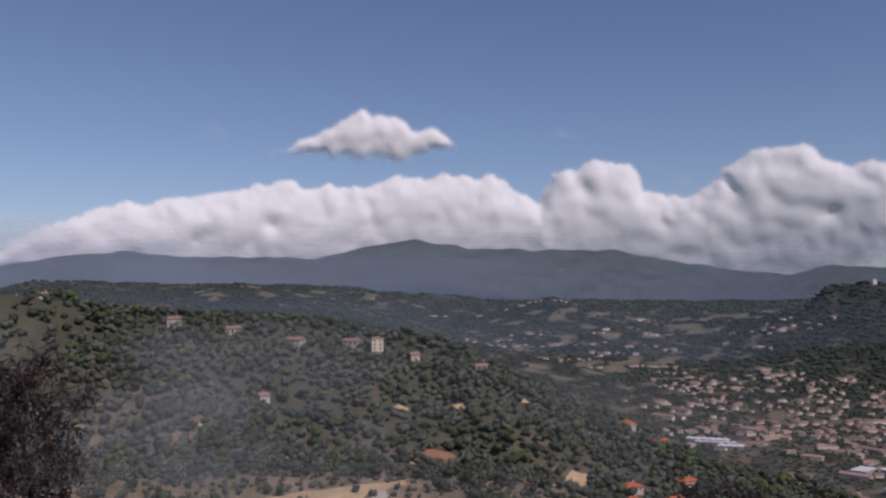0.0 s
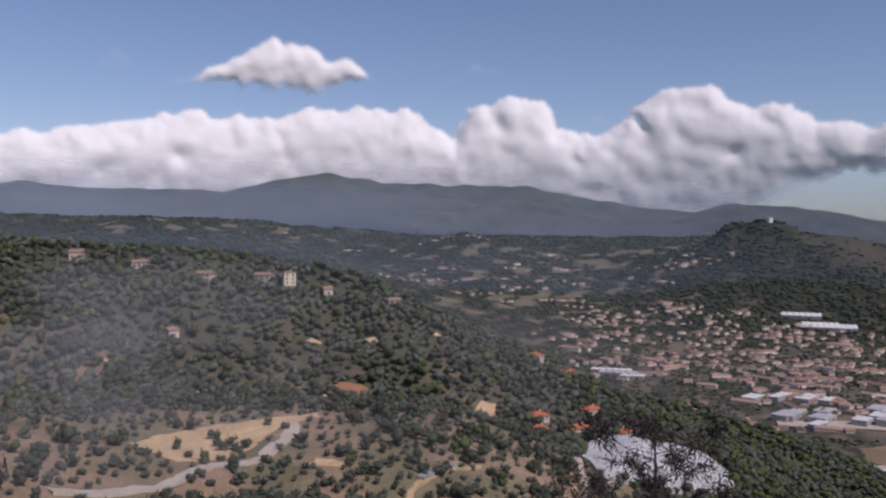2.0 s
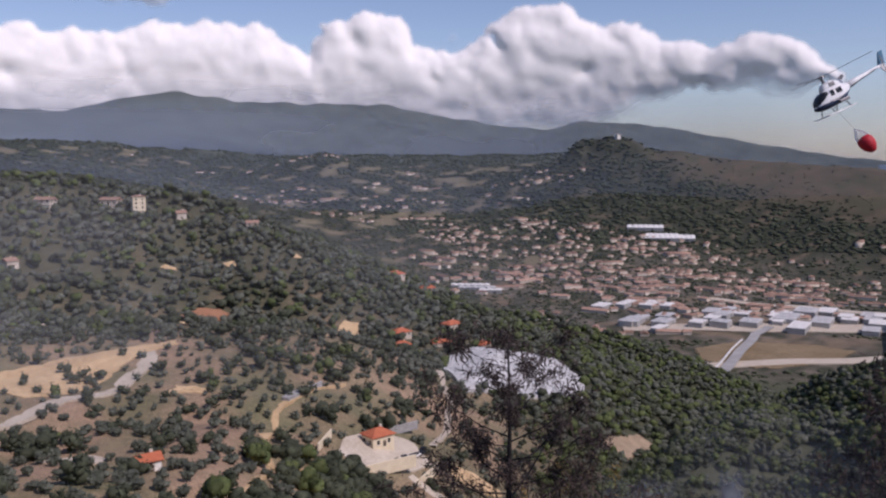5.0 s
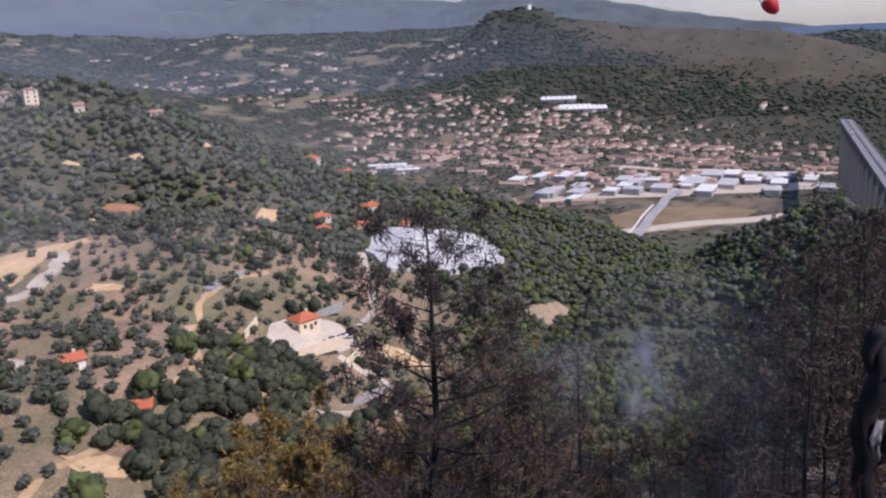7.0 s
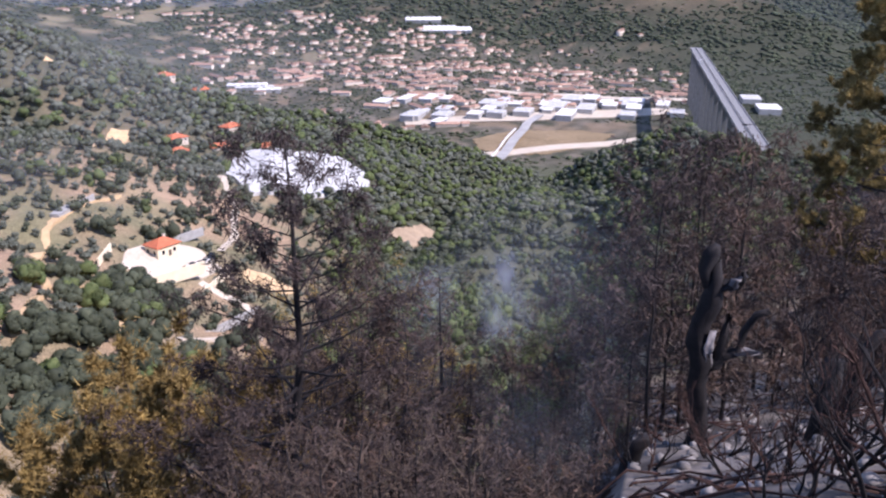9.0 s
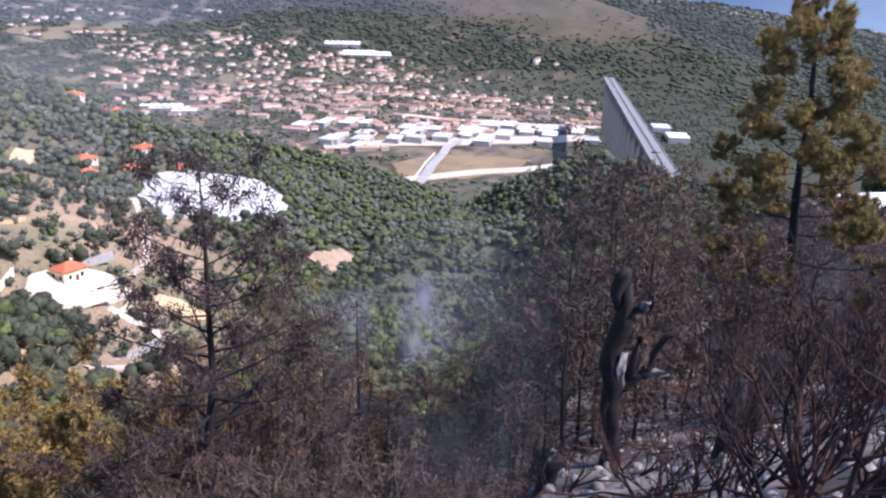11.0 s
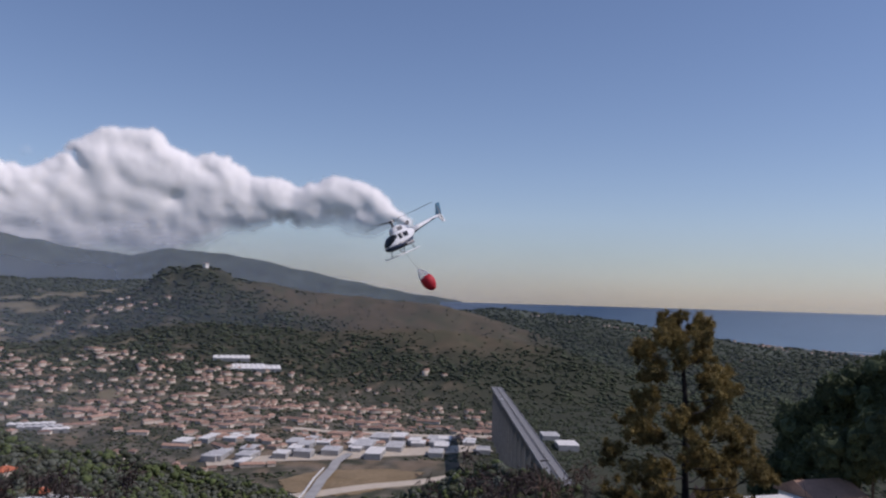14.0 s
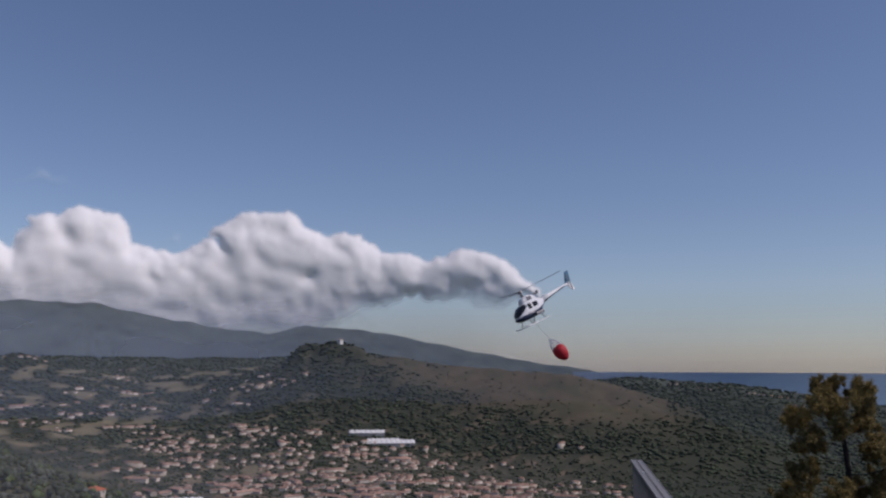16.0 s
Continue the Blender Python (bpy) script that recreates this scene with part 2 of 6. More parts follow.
def height(x, y):
    x, y = np.asarray(x, float), np.asarray(y, float)
    r, az = np.hypot(x, y), np.degrees(np.arctan2(x, y))
    north = np.interp(r, [0, 1250, 1700, 2200, 2800, 3400, 4000, 5000], [0, 0, 40, 105, 185, 270, 320, 330])
    south = np.interp(r, [0, 1600, 2600, 3300, 3900, 5000], [0, 0, 20, 60, 40, 20])
    w = np.clip((az - 24) / 20, 0, 1)
    w = w * w * (3 - 2 * w)
    base = north * (1 - w) + south * w
    big = soft_noise(x, y, 420) * np.clip((r - 600) / 1500, 0, 1)
    layers = [base + 6 * big]
    layers.append(crest(x, y, SPUR, 0.45) + 3 * soft_noise(x, y, 150, 1))
    layers.append(np.minimum(np.maximum(crest(x, y, TERRACE, 0.10, 90), crest(x, y, BENCH, 0.10, 90)), -crest(x, y, [(a, b, -c) for a, b, c in RAVINE], 0.5)) + 1.5 * soft_noise(x, y, 70, 2))
    steep = 0.34 * np.clip((46 - az) / 9, 0, 1) * np.clip((az + 80) / 25, 0, 1) * np.clip(r - 3, 0, 55)
    layers.append(crest(x, y, HOME, 0.60, round_off=0.4) - steep + 0.25 * soft_noise(x, y, 9, 3) * np.clip(r / 6, 0, 1) + 2 * soft_noise(x, y, 80, 3) * np.clip((r - 60) / 200, 0, 1))
    layers.append(crest(x, y, BROW, 0.37) + 5 * big)
    layers.append(crest(x, y, CLIFF, 1.1, round_off=14.0))
    layers.append(crest(x, y, PEAKS, 0.34) + 9 * big)
    layers.append(crest(x, y, SHOULDER, 0.34) + 3 * big)
    layers.append(crest(x, y, CAPE, 0.22) + 2 * big)
    for k in KNOLLS:
        layers.append(crest(x, y, k, 0.25) + 5 * big)
    s = np.stack(layers)
    top = s.max(0)
    soft = np.clip(r / 60, 0.3, 8)
    return top + soft * np.log(np.exp((s - top) / soft).sum(0)) * np.clip(r / 400, 0, 1) * (r < 4200)


def ground(x, y):
    return float(height(np.array([x]), np.array([y]))[0])


def heath(x, y, z):
    """Where the far hill is bare brown scrub instead of wood, 0 to 1."""
    r, az = np.hypot(x, y), np.degrees(np.arctan2(x, y))
    n = soft_noise(x, y, 300, 6) + 0.6 * soft_noise(x, y, 110, 7)
    return np.clip((az - 28.5 + 2.5 * n) / 5, 0, 1) * np.clip((z - np.interp(az, [29, 32, 36, 40, 46, 50], [215, 170, 125, 88, 60, 50]) + 26 * n) / 75, 0, 1) * np.clip((r - 2000) / 150, 0, 1) * np.clip((2900 - r) / 100, 0, 1) * np.clip((52 - az) / 4, 0, 1)


def fields(x, y):
    """Cleared fields among the far northern woods, 0 to 1."""
    r, az = np.hypot(x, y), np.degrees(np.arctan2(x, y))
    return np.clip((r - 1500) / 200, 0, 1) * (r < 3200) * np.clip((27 - az) / 4, 0, 1) * np.clip(soft_noise(x, y, 190, 15) * 2.6 - 0.5, 0, 1)


def cover(x, y, z):
    """Land cover colours: ash, dry soil, scrub, woods, and a paler grey-green past 3 km."""
    r, az = np.hypot(x, y), np.degrees(np.arctan2(x, y))
    n1, n2 = soft_noise(x, y, 60, 5), soft_noise(x, y, 300, 6)
    # wood is darkened to the self-shaded tone of the tree crowns
    soil, grass, wood = np.array([0.31, 0.215, 0.145]), np.array([0.17, 0.155, 0.09]), np.array([0.036, 0.041, 0.025])
    ash, pale_ash, brown, urban = np.array([0.055, 0.05, 0.05]), np.array([0.20, 0.175, 0.155]), np.array([0.105, 0.083, 0.053]), np.array([0.17, 0.145, 0.115])

    def mix(a, b, t):
        t = np.clip(t, 0, 1)[:, None]
        return a * (1 - t) + b * t
    c = mix(np.tile(soil, (len(x), 1)), grass, 0.5 + 0.8 * n1)
    glade = np.array([0.085, 0.083, 0.052])
    c = mix(c, glade, (r - 410) / 160 + 0.4 * n1)
    ravine = np.clip((az - 18) / 8, 0, 1) * np.clip((r - 120) / 60, 0, 1) * (r < 1000)
    c = mix(c, np.array([0.07, 0.075, 0.045]), ravine)
    c = mix(c, wood, np.clip((r - 980) / 60, 0, 1) * 0.85)
    c = mix(c, urban, np.clip((r - 960) / 80, 0, 1) * np.clip((2000 - r) / 300, 0, 1) * np.clip((az - 12) / 10, 0, 1) * np.clip((75 - z) / 25, 0, 1) * np.clip((47 - az) / 5, 0, 1) * (0.35 + 0.7 * n1))
    far = np.clip(np.maximum((r - 2000) / 200, (z - 38) / 25 * (r > 1100)), 0, 1)
    c = mix(c, wood, far)
    c = mix(c, brown, 0.9 * heath(x, y, z))
    c = mix(c, np.array([0.062, 0.066, 0.038]), 0.75 * heath(x, y, z) * np.clip(0.9 * soft_noise(x, y, 170, 31) + 0.5 * soft_noise(x, y, 60, 32) + 0.15, 0, 1))
    # paler grey-green, coming in from 3 km out
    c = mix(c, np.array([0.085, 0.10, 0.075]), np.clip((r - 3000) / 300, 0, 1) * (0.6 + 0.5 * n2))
    c = mix(c, np.array([0.20, 0.17, 0.105]), fields(x, y) * 0.85)
    # dry terraces and garden plots stepping along the contours
    step_ = np.sin(z * 2 * np.pi / 11 + 2.2 * soft_noise(x, y, 240, 22)) + 0.9 * soft_noise(x, y, 95, 23) - 0.55
    plots = np.clip(step_ * 1.6, 0, 1) * np.clip((r - 1050) / 150, 0, 1) * np.clip((2900 - r) / 500, 0, 1) * np.clip((47 - az) / 5, 0, 1) * np.clip((az + 12) / 10, 0, 1) * (1 - heath(x, y, z))
    c = mix(c, np.array([0.21, 0.155, 0.105]), 0.7 * plots * np.clip((150 - z) / 60, 0.25, 1))
    c = mix(c, ash, np.clip((75 - r) / 20, 0, 1))
    c = mix(c, pale_ash, np.clip((60 - r) / 20, 0, 1) * np.clip(soft_noise(x, y, 5, 9) * 1.6 + 0.1, 0, 1))
    return c


AZ = np.concatenate([np.arange(-180, -42, 6.0), np.arange(-42, 84, 0.25), np.arange(84, 180, 6.0)])
RR = np.concatenate([[0.02], np.geomspace(0.6, 145, 90), np.geomspace(150, 890, 70), np.geomspace(900, 4650, 165)])
ga, gr = np.meshgrid(np.radians(AZ), RR, indexing="ij")
gx, gy = gr * np.sin(ga), gr * np.cos(ga)
gz = height(gx.ravel(), gy.ravel())
gv = np.stack([gx.ravel(), gy.ravel(), gz], 1)
ni, nj = len(AZ), len(RR)
ii, jj = np.meshgrid(np.arange(ni), np.arange(nj - 1), indexing="ij")
i2 = (ii + 1) % ni
q = np.stack([ii * nj + jj, i2 * nj + jj, i2 * nj + jj + 1, ii * nj + jj + 1], -1).reshape(-1, 4)
land_tris = np.concatenate([q[:, [0, 2, 1]], q[:, [0, 3, 2]]])
gv = np.concatenate([gv, [[0, 0, ground(0, 0)]]])
hub_i = np.arange(ni)
land_tris = np.concatenate([land_tris, np.stack([np.full(ni, len(gv) - 1), hub_i * nj, ((hub_i + 1) % ni) * nj], 1)])
land = stuff_mesh("ground", gv, land_tris, M_GROUND, "dry terraced hillsides, wooded valley and distant blue mountains", "ground", smooth=True)
land["kind"] = "structure"
col = land.data.color_attributes.new("cover", "FLOAT_COLOR", "POINT")
cc = np.ones((len(gv), 4), np.float32)
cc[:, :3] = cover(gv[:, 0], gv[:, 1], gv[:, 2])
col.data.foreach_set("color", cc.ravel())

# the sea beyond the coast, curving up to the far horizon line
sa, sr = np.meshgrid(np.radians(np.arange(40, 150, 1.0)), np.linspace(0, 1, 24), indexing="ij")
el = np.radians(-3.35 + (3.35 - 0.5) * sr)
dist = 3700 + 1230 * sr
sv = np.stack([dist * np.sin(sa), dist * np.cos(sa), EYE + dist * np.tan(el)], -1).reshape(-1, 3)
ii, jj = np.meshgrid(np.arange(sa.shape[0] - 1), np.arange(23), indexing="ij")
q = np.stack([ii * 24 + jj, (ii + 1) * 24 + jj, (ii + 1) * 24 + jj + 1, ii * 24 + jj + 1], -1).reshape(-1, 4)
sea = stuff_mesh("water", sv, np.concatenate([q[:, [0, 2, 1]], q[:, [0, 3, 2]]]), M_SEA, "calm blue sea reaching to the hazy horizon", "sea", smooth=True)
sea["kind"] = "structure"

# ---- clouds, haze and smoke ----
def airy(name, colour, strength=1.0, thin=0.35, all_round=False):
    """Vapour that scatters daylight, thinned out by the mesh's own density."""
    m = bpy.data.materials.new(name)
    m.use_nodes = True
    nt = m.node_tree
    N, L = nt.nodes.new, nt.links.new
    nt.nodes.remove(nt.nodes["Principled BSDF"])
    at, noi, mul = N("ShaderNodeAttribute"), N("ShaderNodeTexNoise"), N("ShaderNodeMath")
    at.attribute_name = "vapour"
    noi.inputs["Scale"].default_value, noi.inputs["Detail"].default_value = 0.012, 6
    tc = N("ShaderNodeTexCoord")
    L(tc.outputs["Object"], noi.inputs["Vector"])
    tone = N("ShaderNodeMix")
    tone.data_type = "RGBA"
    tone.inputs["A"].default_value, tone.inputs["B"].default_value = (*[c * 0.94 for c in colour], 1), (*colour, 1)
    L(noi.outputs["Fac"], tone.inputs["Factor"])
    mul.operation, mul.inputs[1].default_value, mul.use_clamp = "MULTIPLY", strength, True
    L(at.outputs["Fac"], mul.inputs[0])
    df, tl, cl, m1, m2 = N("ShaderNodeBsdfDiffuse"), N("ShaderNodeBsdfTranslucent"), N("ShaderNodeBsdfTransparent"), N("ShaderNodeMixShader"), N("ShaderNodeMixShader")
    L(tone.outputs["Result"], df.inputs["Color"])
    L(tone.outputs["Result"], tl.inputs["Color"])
    if all_round:  # fixed upward normal brightens the sheet, as vapour scatters alike whichever way turned
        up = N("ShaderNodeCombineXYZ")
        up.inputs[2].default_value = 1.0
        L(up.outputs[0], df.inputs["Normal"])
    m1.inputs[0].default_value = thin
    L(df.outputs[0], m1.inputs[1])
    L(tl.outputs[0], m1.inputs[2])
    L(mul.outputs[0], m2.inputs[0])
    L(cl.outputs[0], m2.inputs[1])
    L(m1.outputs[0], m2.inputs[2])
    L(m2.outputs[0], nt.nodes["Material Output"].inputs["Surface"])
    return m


M_VAPOUR = airy("cloud vapour", (0.98, 0.96, 0.935), thin=0.1)
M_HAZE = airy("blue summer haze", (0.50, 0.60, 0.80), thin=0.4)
M_STRATUS = airy("grey stratus", (0.86, 0.85, 0.85), thin=0.25)
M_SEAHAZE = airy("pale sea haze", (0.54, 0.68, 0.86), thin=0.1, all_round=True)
M_SMOKE = airy("pale smoke", (0.72, 0.74, 0.80), thin=0.4)


def lattice(nx, ny, cx, cy, seed):
    """Smooth 2D lattice noise on a grid, 0 to 1."""
    rng = np.random.RandomState(seed)
    g = rng.rand(cx + 2, cy + 2)
    u, v = np.linspace(0, cx, nx), np.linspace(0, cy, ny)
    iu, iv = np.minimum(u.astype(int), cx), np.minimum(v.astype(int), cy)
    fu, fv = u - iu, v - iv
    fu, fv = (fu * fu * (3 - 2 * fu))[:, None], (fv * fv * (3 - 2 * fv))[None]
    a, b, c, d = g[np.ix_(iu, iv)], g[np.ix_(iu + 1, iv)], g[np.ix_(iu, iv + 1)], g[np.ix_(iu + 1, iv + 1)]
    return a * (1 - fu) * (1 - fv) + b * fu * (1 - fv) + c * (1 - fu) * fv + d * fu * fv


def fractal(nx, ny, cx, cy, seed, octaves=4):
    return sum(lattice(nx, ny, cx * 2 ** k, cy * 2 ** k, seed + k) * 0.5 ** k for k in range(octaves)) / (2 - 2 * 0.5 ** octaves)


def sheet(name, az0, az1, el0, el1, dist, dens, mat, label, category, relief=None):
    """A curved sheet of vapour round the viewpoint with its density at each vertex."""
    nx, ny = dens.shape
    a, e = np.meshgrid(np.radians(np.linspace(az0, az1, nx)), np.radians(np.linspace(el0, el1, ny)), indexing="ij")
    d = dist - (relief if relief is not None else 0)
    v = np.stack([d * np.sin(a), d * np.cos(a), EYE + d * np.tan(e)], -1).reshape(-1, 3)
    ii, jj = np.meshgrid(np.arange(nx - 1), np.arange(ny - 1), indexing="ij")
    q = np.stack([ii * ny + jj, (ii + 1) * ny + jj, (ii + 1) * ny + jj + 1, ii * ny + jj + 1], -1).reshape(-1, 4)
    q = q[(dens.ravel()[q] > 0.004).any(1)]
    used, inv = np.unique(q, return_inverse=True)
    q = inv.reshape(q.shape)
    ob = stuff_mesh(name, v[used], np.concatenate([q[:, :3], q[:, [0, 2, 3]]]), mat, label, category, smooth=True)
    at = ob.data.attributes.new("vapour", "FLOAT", "POINT")
    at.data.foreach_set("value", dens.ravel()[used].astype(np.float32))
    return ob


def smooth2(h, n=1):
    for _ in range(n):
        p = np.pad(h, 1, mode="edge")
        h = (p[:-2, 1:-1] + p[2:, 1:-1] + p[1:-1, :-2] + p[1:-1, 2:] + 2 * p[1:-1, 1:-1]) / 6
    return h


def cloud_bank(seed, top, base, dist=4900.0, soft=0.36, heads=1.0, label="white cumulus cloud with grey flattened base"):
    """One body of cloud between an outline of its tops and its base (both in degrees), heaped up from round billows."""
    rng = np.random.RandomState(seed)
    step, m = 0.095, 0.9
    ta, te, ba, be = [q[0] for q in top], [q[1] for q in top], [q[0] for q in base], [q[1] for q in base]
    az0, az1, el0, el1 = ta[0] - m, ta[-1] + m, min(be) - m, max(te) + m
    nx, ny = int((az1 - az0) / step), int((el1 - el0) / step)
    A, E = np.meshgrid(np.linspace(az0, az1, nx), np.linspace(el0, el1, ny), indexing="ij")
    ca_, ce_ = max(2, int((az1 - az0) / 1.2)), max(2, int((el1 - el0) / 1.2))
    rim = np.clip(np.minimum(A - az0, az1 - A) / 0.5, 0, 1) * np.clip(np.minimum(el1 - E, E - el0) / 0.4, 0, 1)
    B = np.interp(A, ba, be)
    T = np.interp(A, ta, te)
    A = A + 1.3 * (fractal(nx, ny, ca_, ce_, seed, 6) - 0.5)
    E = E + 1.3 * (fractal(nx, ny, ca_, ce_, seed + 50, 6) - 0.5)
    h = np.zeros((nx, ny))
    puffs = []
    for a in np.arange(ta[0], ta[-1], 0.42):
        t, b = np.interp(a, ta, te), np.interp(a, ba, be)
        r = min(rng.uniform(0.35, 0.85) * heads, max(0.22, 0.5 * (t - b)))
        puffs.append((a, t - r, r))
        for k in range(7):
            r = float(np.clip(rng.uniform(0.10, 0.30 if k < 4 else 0.15) * (t - b), 0.2, 1.1))
            puffs.append((a + rng.uniform(-0.3, 0.3), t - r - max(0, t - b - 1.4 * r) * rng.rand() ** 0.8, r))
    for a, e, r in puffs:
        i0, i1 = np.clip([int((a - 1.4 * r - 0.5 - az0) / step), int((a + 1.4 * r + 0.5 - az0) / step)], 0, nx)
        d2 = ((A[i0:i1] - a) ** 2 + ((E[i0:i1] - e) * 1.1) ** 2) / (r * r)
        lump = np.sqrt(np.clip(1 - d2, 0, 1)) * r
        h[i0:i1] = np.log(np.exp(7 * h[i0:i1]) + np.exp(7 * lump) - 1) / 7
    s = np.clip((E - B) / np.maximum(T - B, 0.3), 0, 1)
    grain = fractal(nx, ny, ca_ * 3, ce_ * 3, seed + 9, 4)
    body = np.clip(smooth2(h, 20) / 0.6, 0, 1)
    swell = np.sin(np.pi * np.clip(0.12 + 0.88 * s, 0, 1) ** 1.6) * np.clip(T - B, 0, 5) * 0.25 * body
    bulge = 0.65 * smooth2(h, 8) + 0.9 * smooth2(h, 30) + swell + 0.2 * smooth2(np.abs(grain - 0.5), 2) * np.clip(h, 0, 0.6)
    frill = fractal(nx, ny, ca_ * 4, ce_ * 4, seed + 23, 4)
    foot = np.clip((E - B + 0.25) / 1.0, 0, 1)
    dens = np.clip((h - 0.04 - 0.5 * np.abs(frill - 0.5)) / soft, 0, 1)
    dens = np.maximum(dens * dens * (3 - 2 * dens), np.clip((smooth2(h, 8) - 0.22) / 0.25, 0, 1) if soft < 1 else 0)
    dens = smooth2(dens * foot * rim, 2)
    return sheet("cloud", az0, az1, el0, el1, dist, dens, M_VAPOUR, label, "cloud", relief=smooth2(bulge, 3) * dist * math.pi / 180 * 0.45)


cloud_bank(140, [(-36, 2.6), (-28, 3.6), (-25.6, 4.9), (-23.3, 6.0), (-20.7, 7.0), (-17.2, 7.0), (-14.7, 7.6), (-13.2, 8.1), (-11.2, 8.7), (-9.3, 8.0), (-5.9, 8.3), (-2.7, 9.1), (0.5, 9.2), (2.4, 8.6), (3.5, 9.1), (5, 7.7), (6.8, 7.2), (7.6, 9.2),
                 (10.7, 10.1), (12.6, 9.4), (13.5, 8.1), (15.6, 7.2), (17.9, 7.8), (19.2, 9.2), (21, 10.3), (23.5, 10.2), (25.2, 8.9), (28.2, 8.9), (29.9, 7.5), (31.4, 7.7), (32.8, 7.3), (34.6, 8.1), (38.3, 7.3), (40, 6.0), (40.8, 4.9)],
           [(-36, 1.8), (20, 2.0), (25.5, 2.1), (29.5, 4.0), (34, 4.5), (40, 4.1), (41, 4.2)], label="long bank of white cumulus heaped over the mountains")
cloud_bank(300, [(-12.0, 10.6), (-10, 11.2), (-8.2, 12.0), (-6.8, 13.1), (-5.6, 13.4), (-3.5, 12.9), (-1.9, 12.4), (-0.3, 12.0), (0.8, 11.0)], [(-12, 10.4), (-8, 10.0), (-4, 9.8), (1, 10.6)], 4870, 0.8, label="small drifting white cloud in blue sky")
for i, (a, e, w, h) in enumerate([(-15.6, 10.9, 1.8, 1.5), (8.0, 11.1, 3.6, 1.2), (16.2, 7.6, 1.6, 1.2)]):
    cloud_bank(320 + i, [(a - w / 2, e + 0.3), (a, e + h), (a + w / 2, e + 0.3)], [(a - w, e), (a + w, e)], 4860, 2.2, label="faint wisp of cloud in blue sky")

# grey streaks of stratus drawn along the feet of the heaped clouds
for i, (a0, a1, e0, e1, dist, k) in enumerate([(-34, 18, 1.6, 6.0, 4480, 0.6), (6, 30, 1.2, 5.0, 4470, 0.45)]):
    nx, ny = 260, 70
    u, v = np.linspace(-1, 1, nx)[:, None], np.linspace(-1, 1, ny)[None]
    n = fractal(nx, ny, 14, 6, 530 + i, 5)
    dens = k * np.clip(1 - u ** 4, 0, 1) * np.clip(1 - v * v, 0, 1) * np.clip(n * 3.2 - 1.25, 0, 1)
    sheet("cloud", a0, a1, e0, e1, dist, dens, M_STRATUS, "thin grey streaks of cloud at the bank's foot", "cloud")

# see-through blue curtains stand in for valley haze, thicker low down and with distance
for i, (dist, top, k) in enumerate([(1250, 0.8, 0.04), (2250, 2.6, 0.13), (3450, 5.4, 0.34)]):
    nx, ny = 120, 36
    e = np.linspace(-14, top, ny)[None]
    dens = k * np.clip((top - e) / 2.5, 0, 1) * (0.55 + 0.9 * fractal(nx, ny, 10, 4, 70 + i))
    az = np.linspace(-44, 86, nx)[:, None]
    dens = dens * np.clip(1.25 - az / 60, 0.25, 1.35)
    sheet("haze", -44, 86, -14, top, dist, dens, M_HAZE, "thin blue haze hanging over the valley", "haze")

# added pale sheet behind the clouds, standing in for haze along the horizon
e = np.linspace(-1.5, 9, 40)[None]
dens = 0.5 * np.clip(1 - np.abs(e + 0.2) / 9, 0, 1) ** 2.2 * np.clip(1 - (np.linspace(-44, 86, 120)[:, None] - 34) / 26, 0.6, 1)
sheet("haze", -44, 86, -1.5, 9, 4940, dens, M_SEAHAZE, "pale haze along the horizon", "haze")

# added pale sheet in front of the sea that lightens it as haze
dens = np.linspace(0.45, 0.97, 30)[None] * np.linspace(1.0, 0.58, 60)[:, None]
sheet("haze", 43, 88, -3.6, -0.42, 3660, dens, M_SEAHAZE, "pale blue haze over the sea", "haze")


def smoke(seed, az0, az1, el0, el1, dist, strength, cells):
    nx, ny = 64, 44
    u, v = np.linspace(-1, 1, nx)[:, None], np.linspace(-1, 1, ny)[None]
    env = np.clip(1 - u * u, 0, 1) * np.clip(1 - v * v, 0, 1)
    n = fractal(nx, ny, cells, cells, seed)
    sheet("smoke", az0, az1, el0, el1, dist, strength * env * np.clip(n * 2.2 - 0.55, 0, 1), M_SMOKE, "thin drifting bluish smoke over the burnt slope", "smoke")


smoke(1, -38, -1, -17, 1, 140, 0.24, 5)
smoke(7, -14, 26, -17, 0, 150, 0.11, 5)
smoke(2, 33.0, 37.5, -27, -19.5, 60, 0.75, 4)
smoke(3, 26, 32, -25.5, -20.5, 75, 0.6, 3)
smoke(4, 28, 48, -38, -17, 12.5, 0.10, 4)
smoke(6, 30, 48, -30, -15, 45, 0.13, 4)
smoke(5, 55, 74, -24, -12, 30, 0.16, 4)

# ---- clearings, roads and yards, draped over the land ----
CLEAR = []


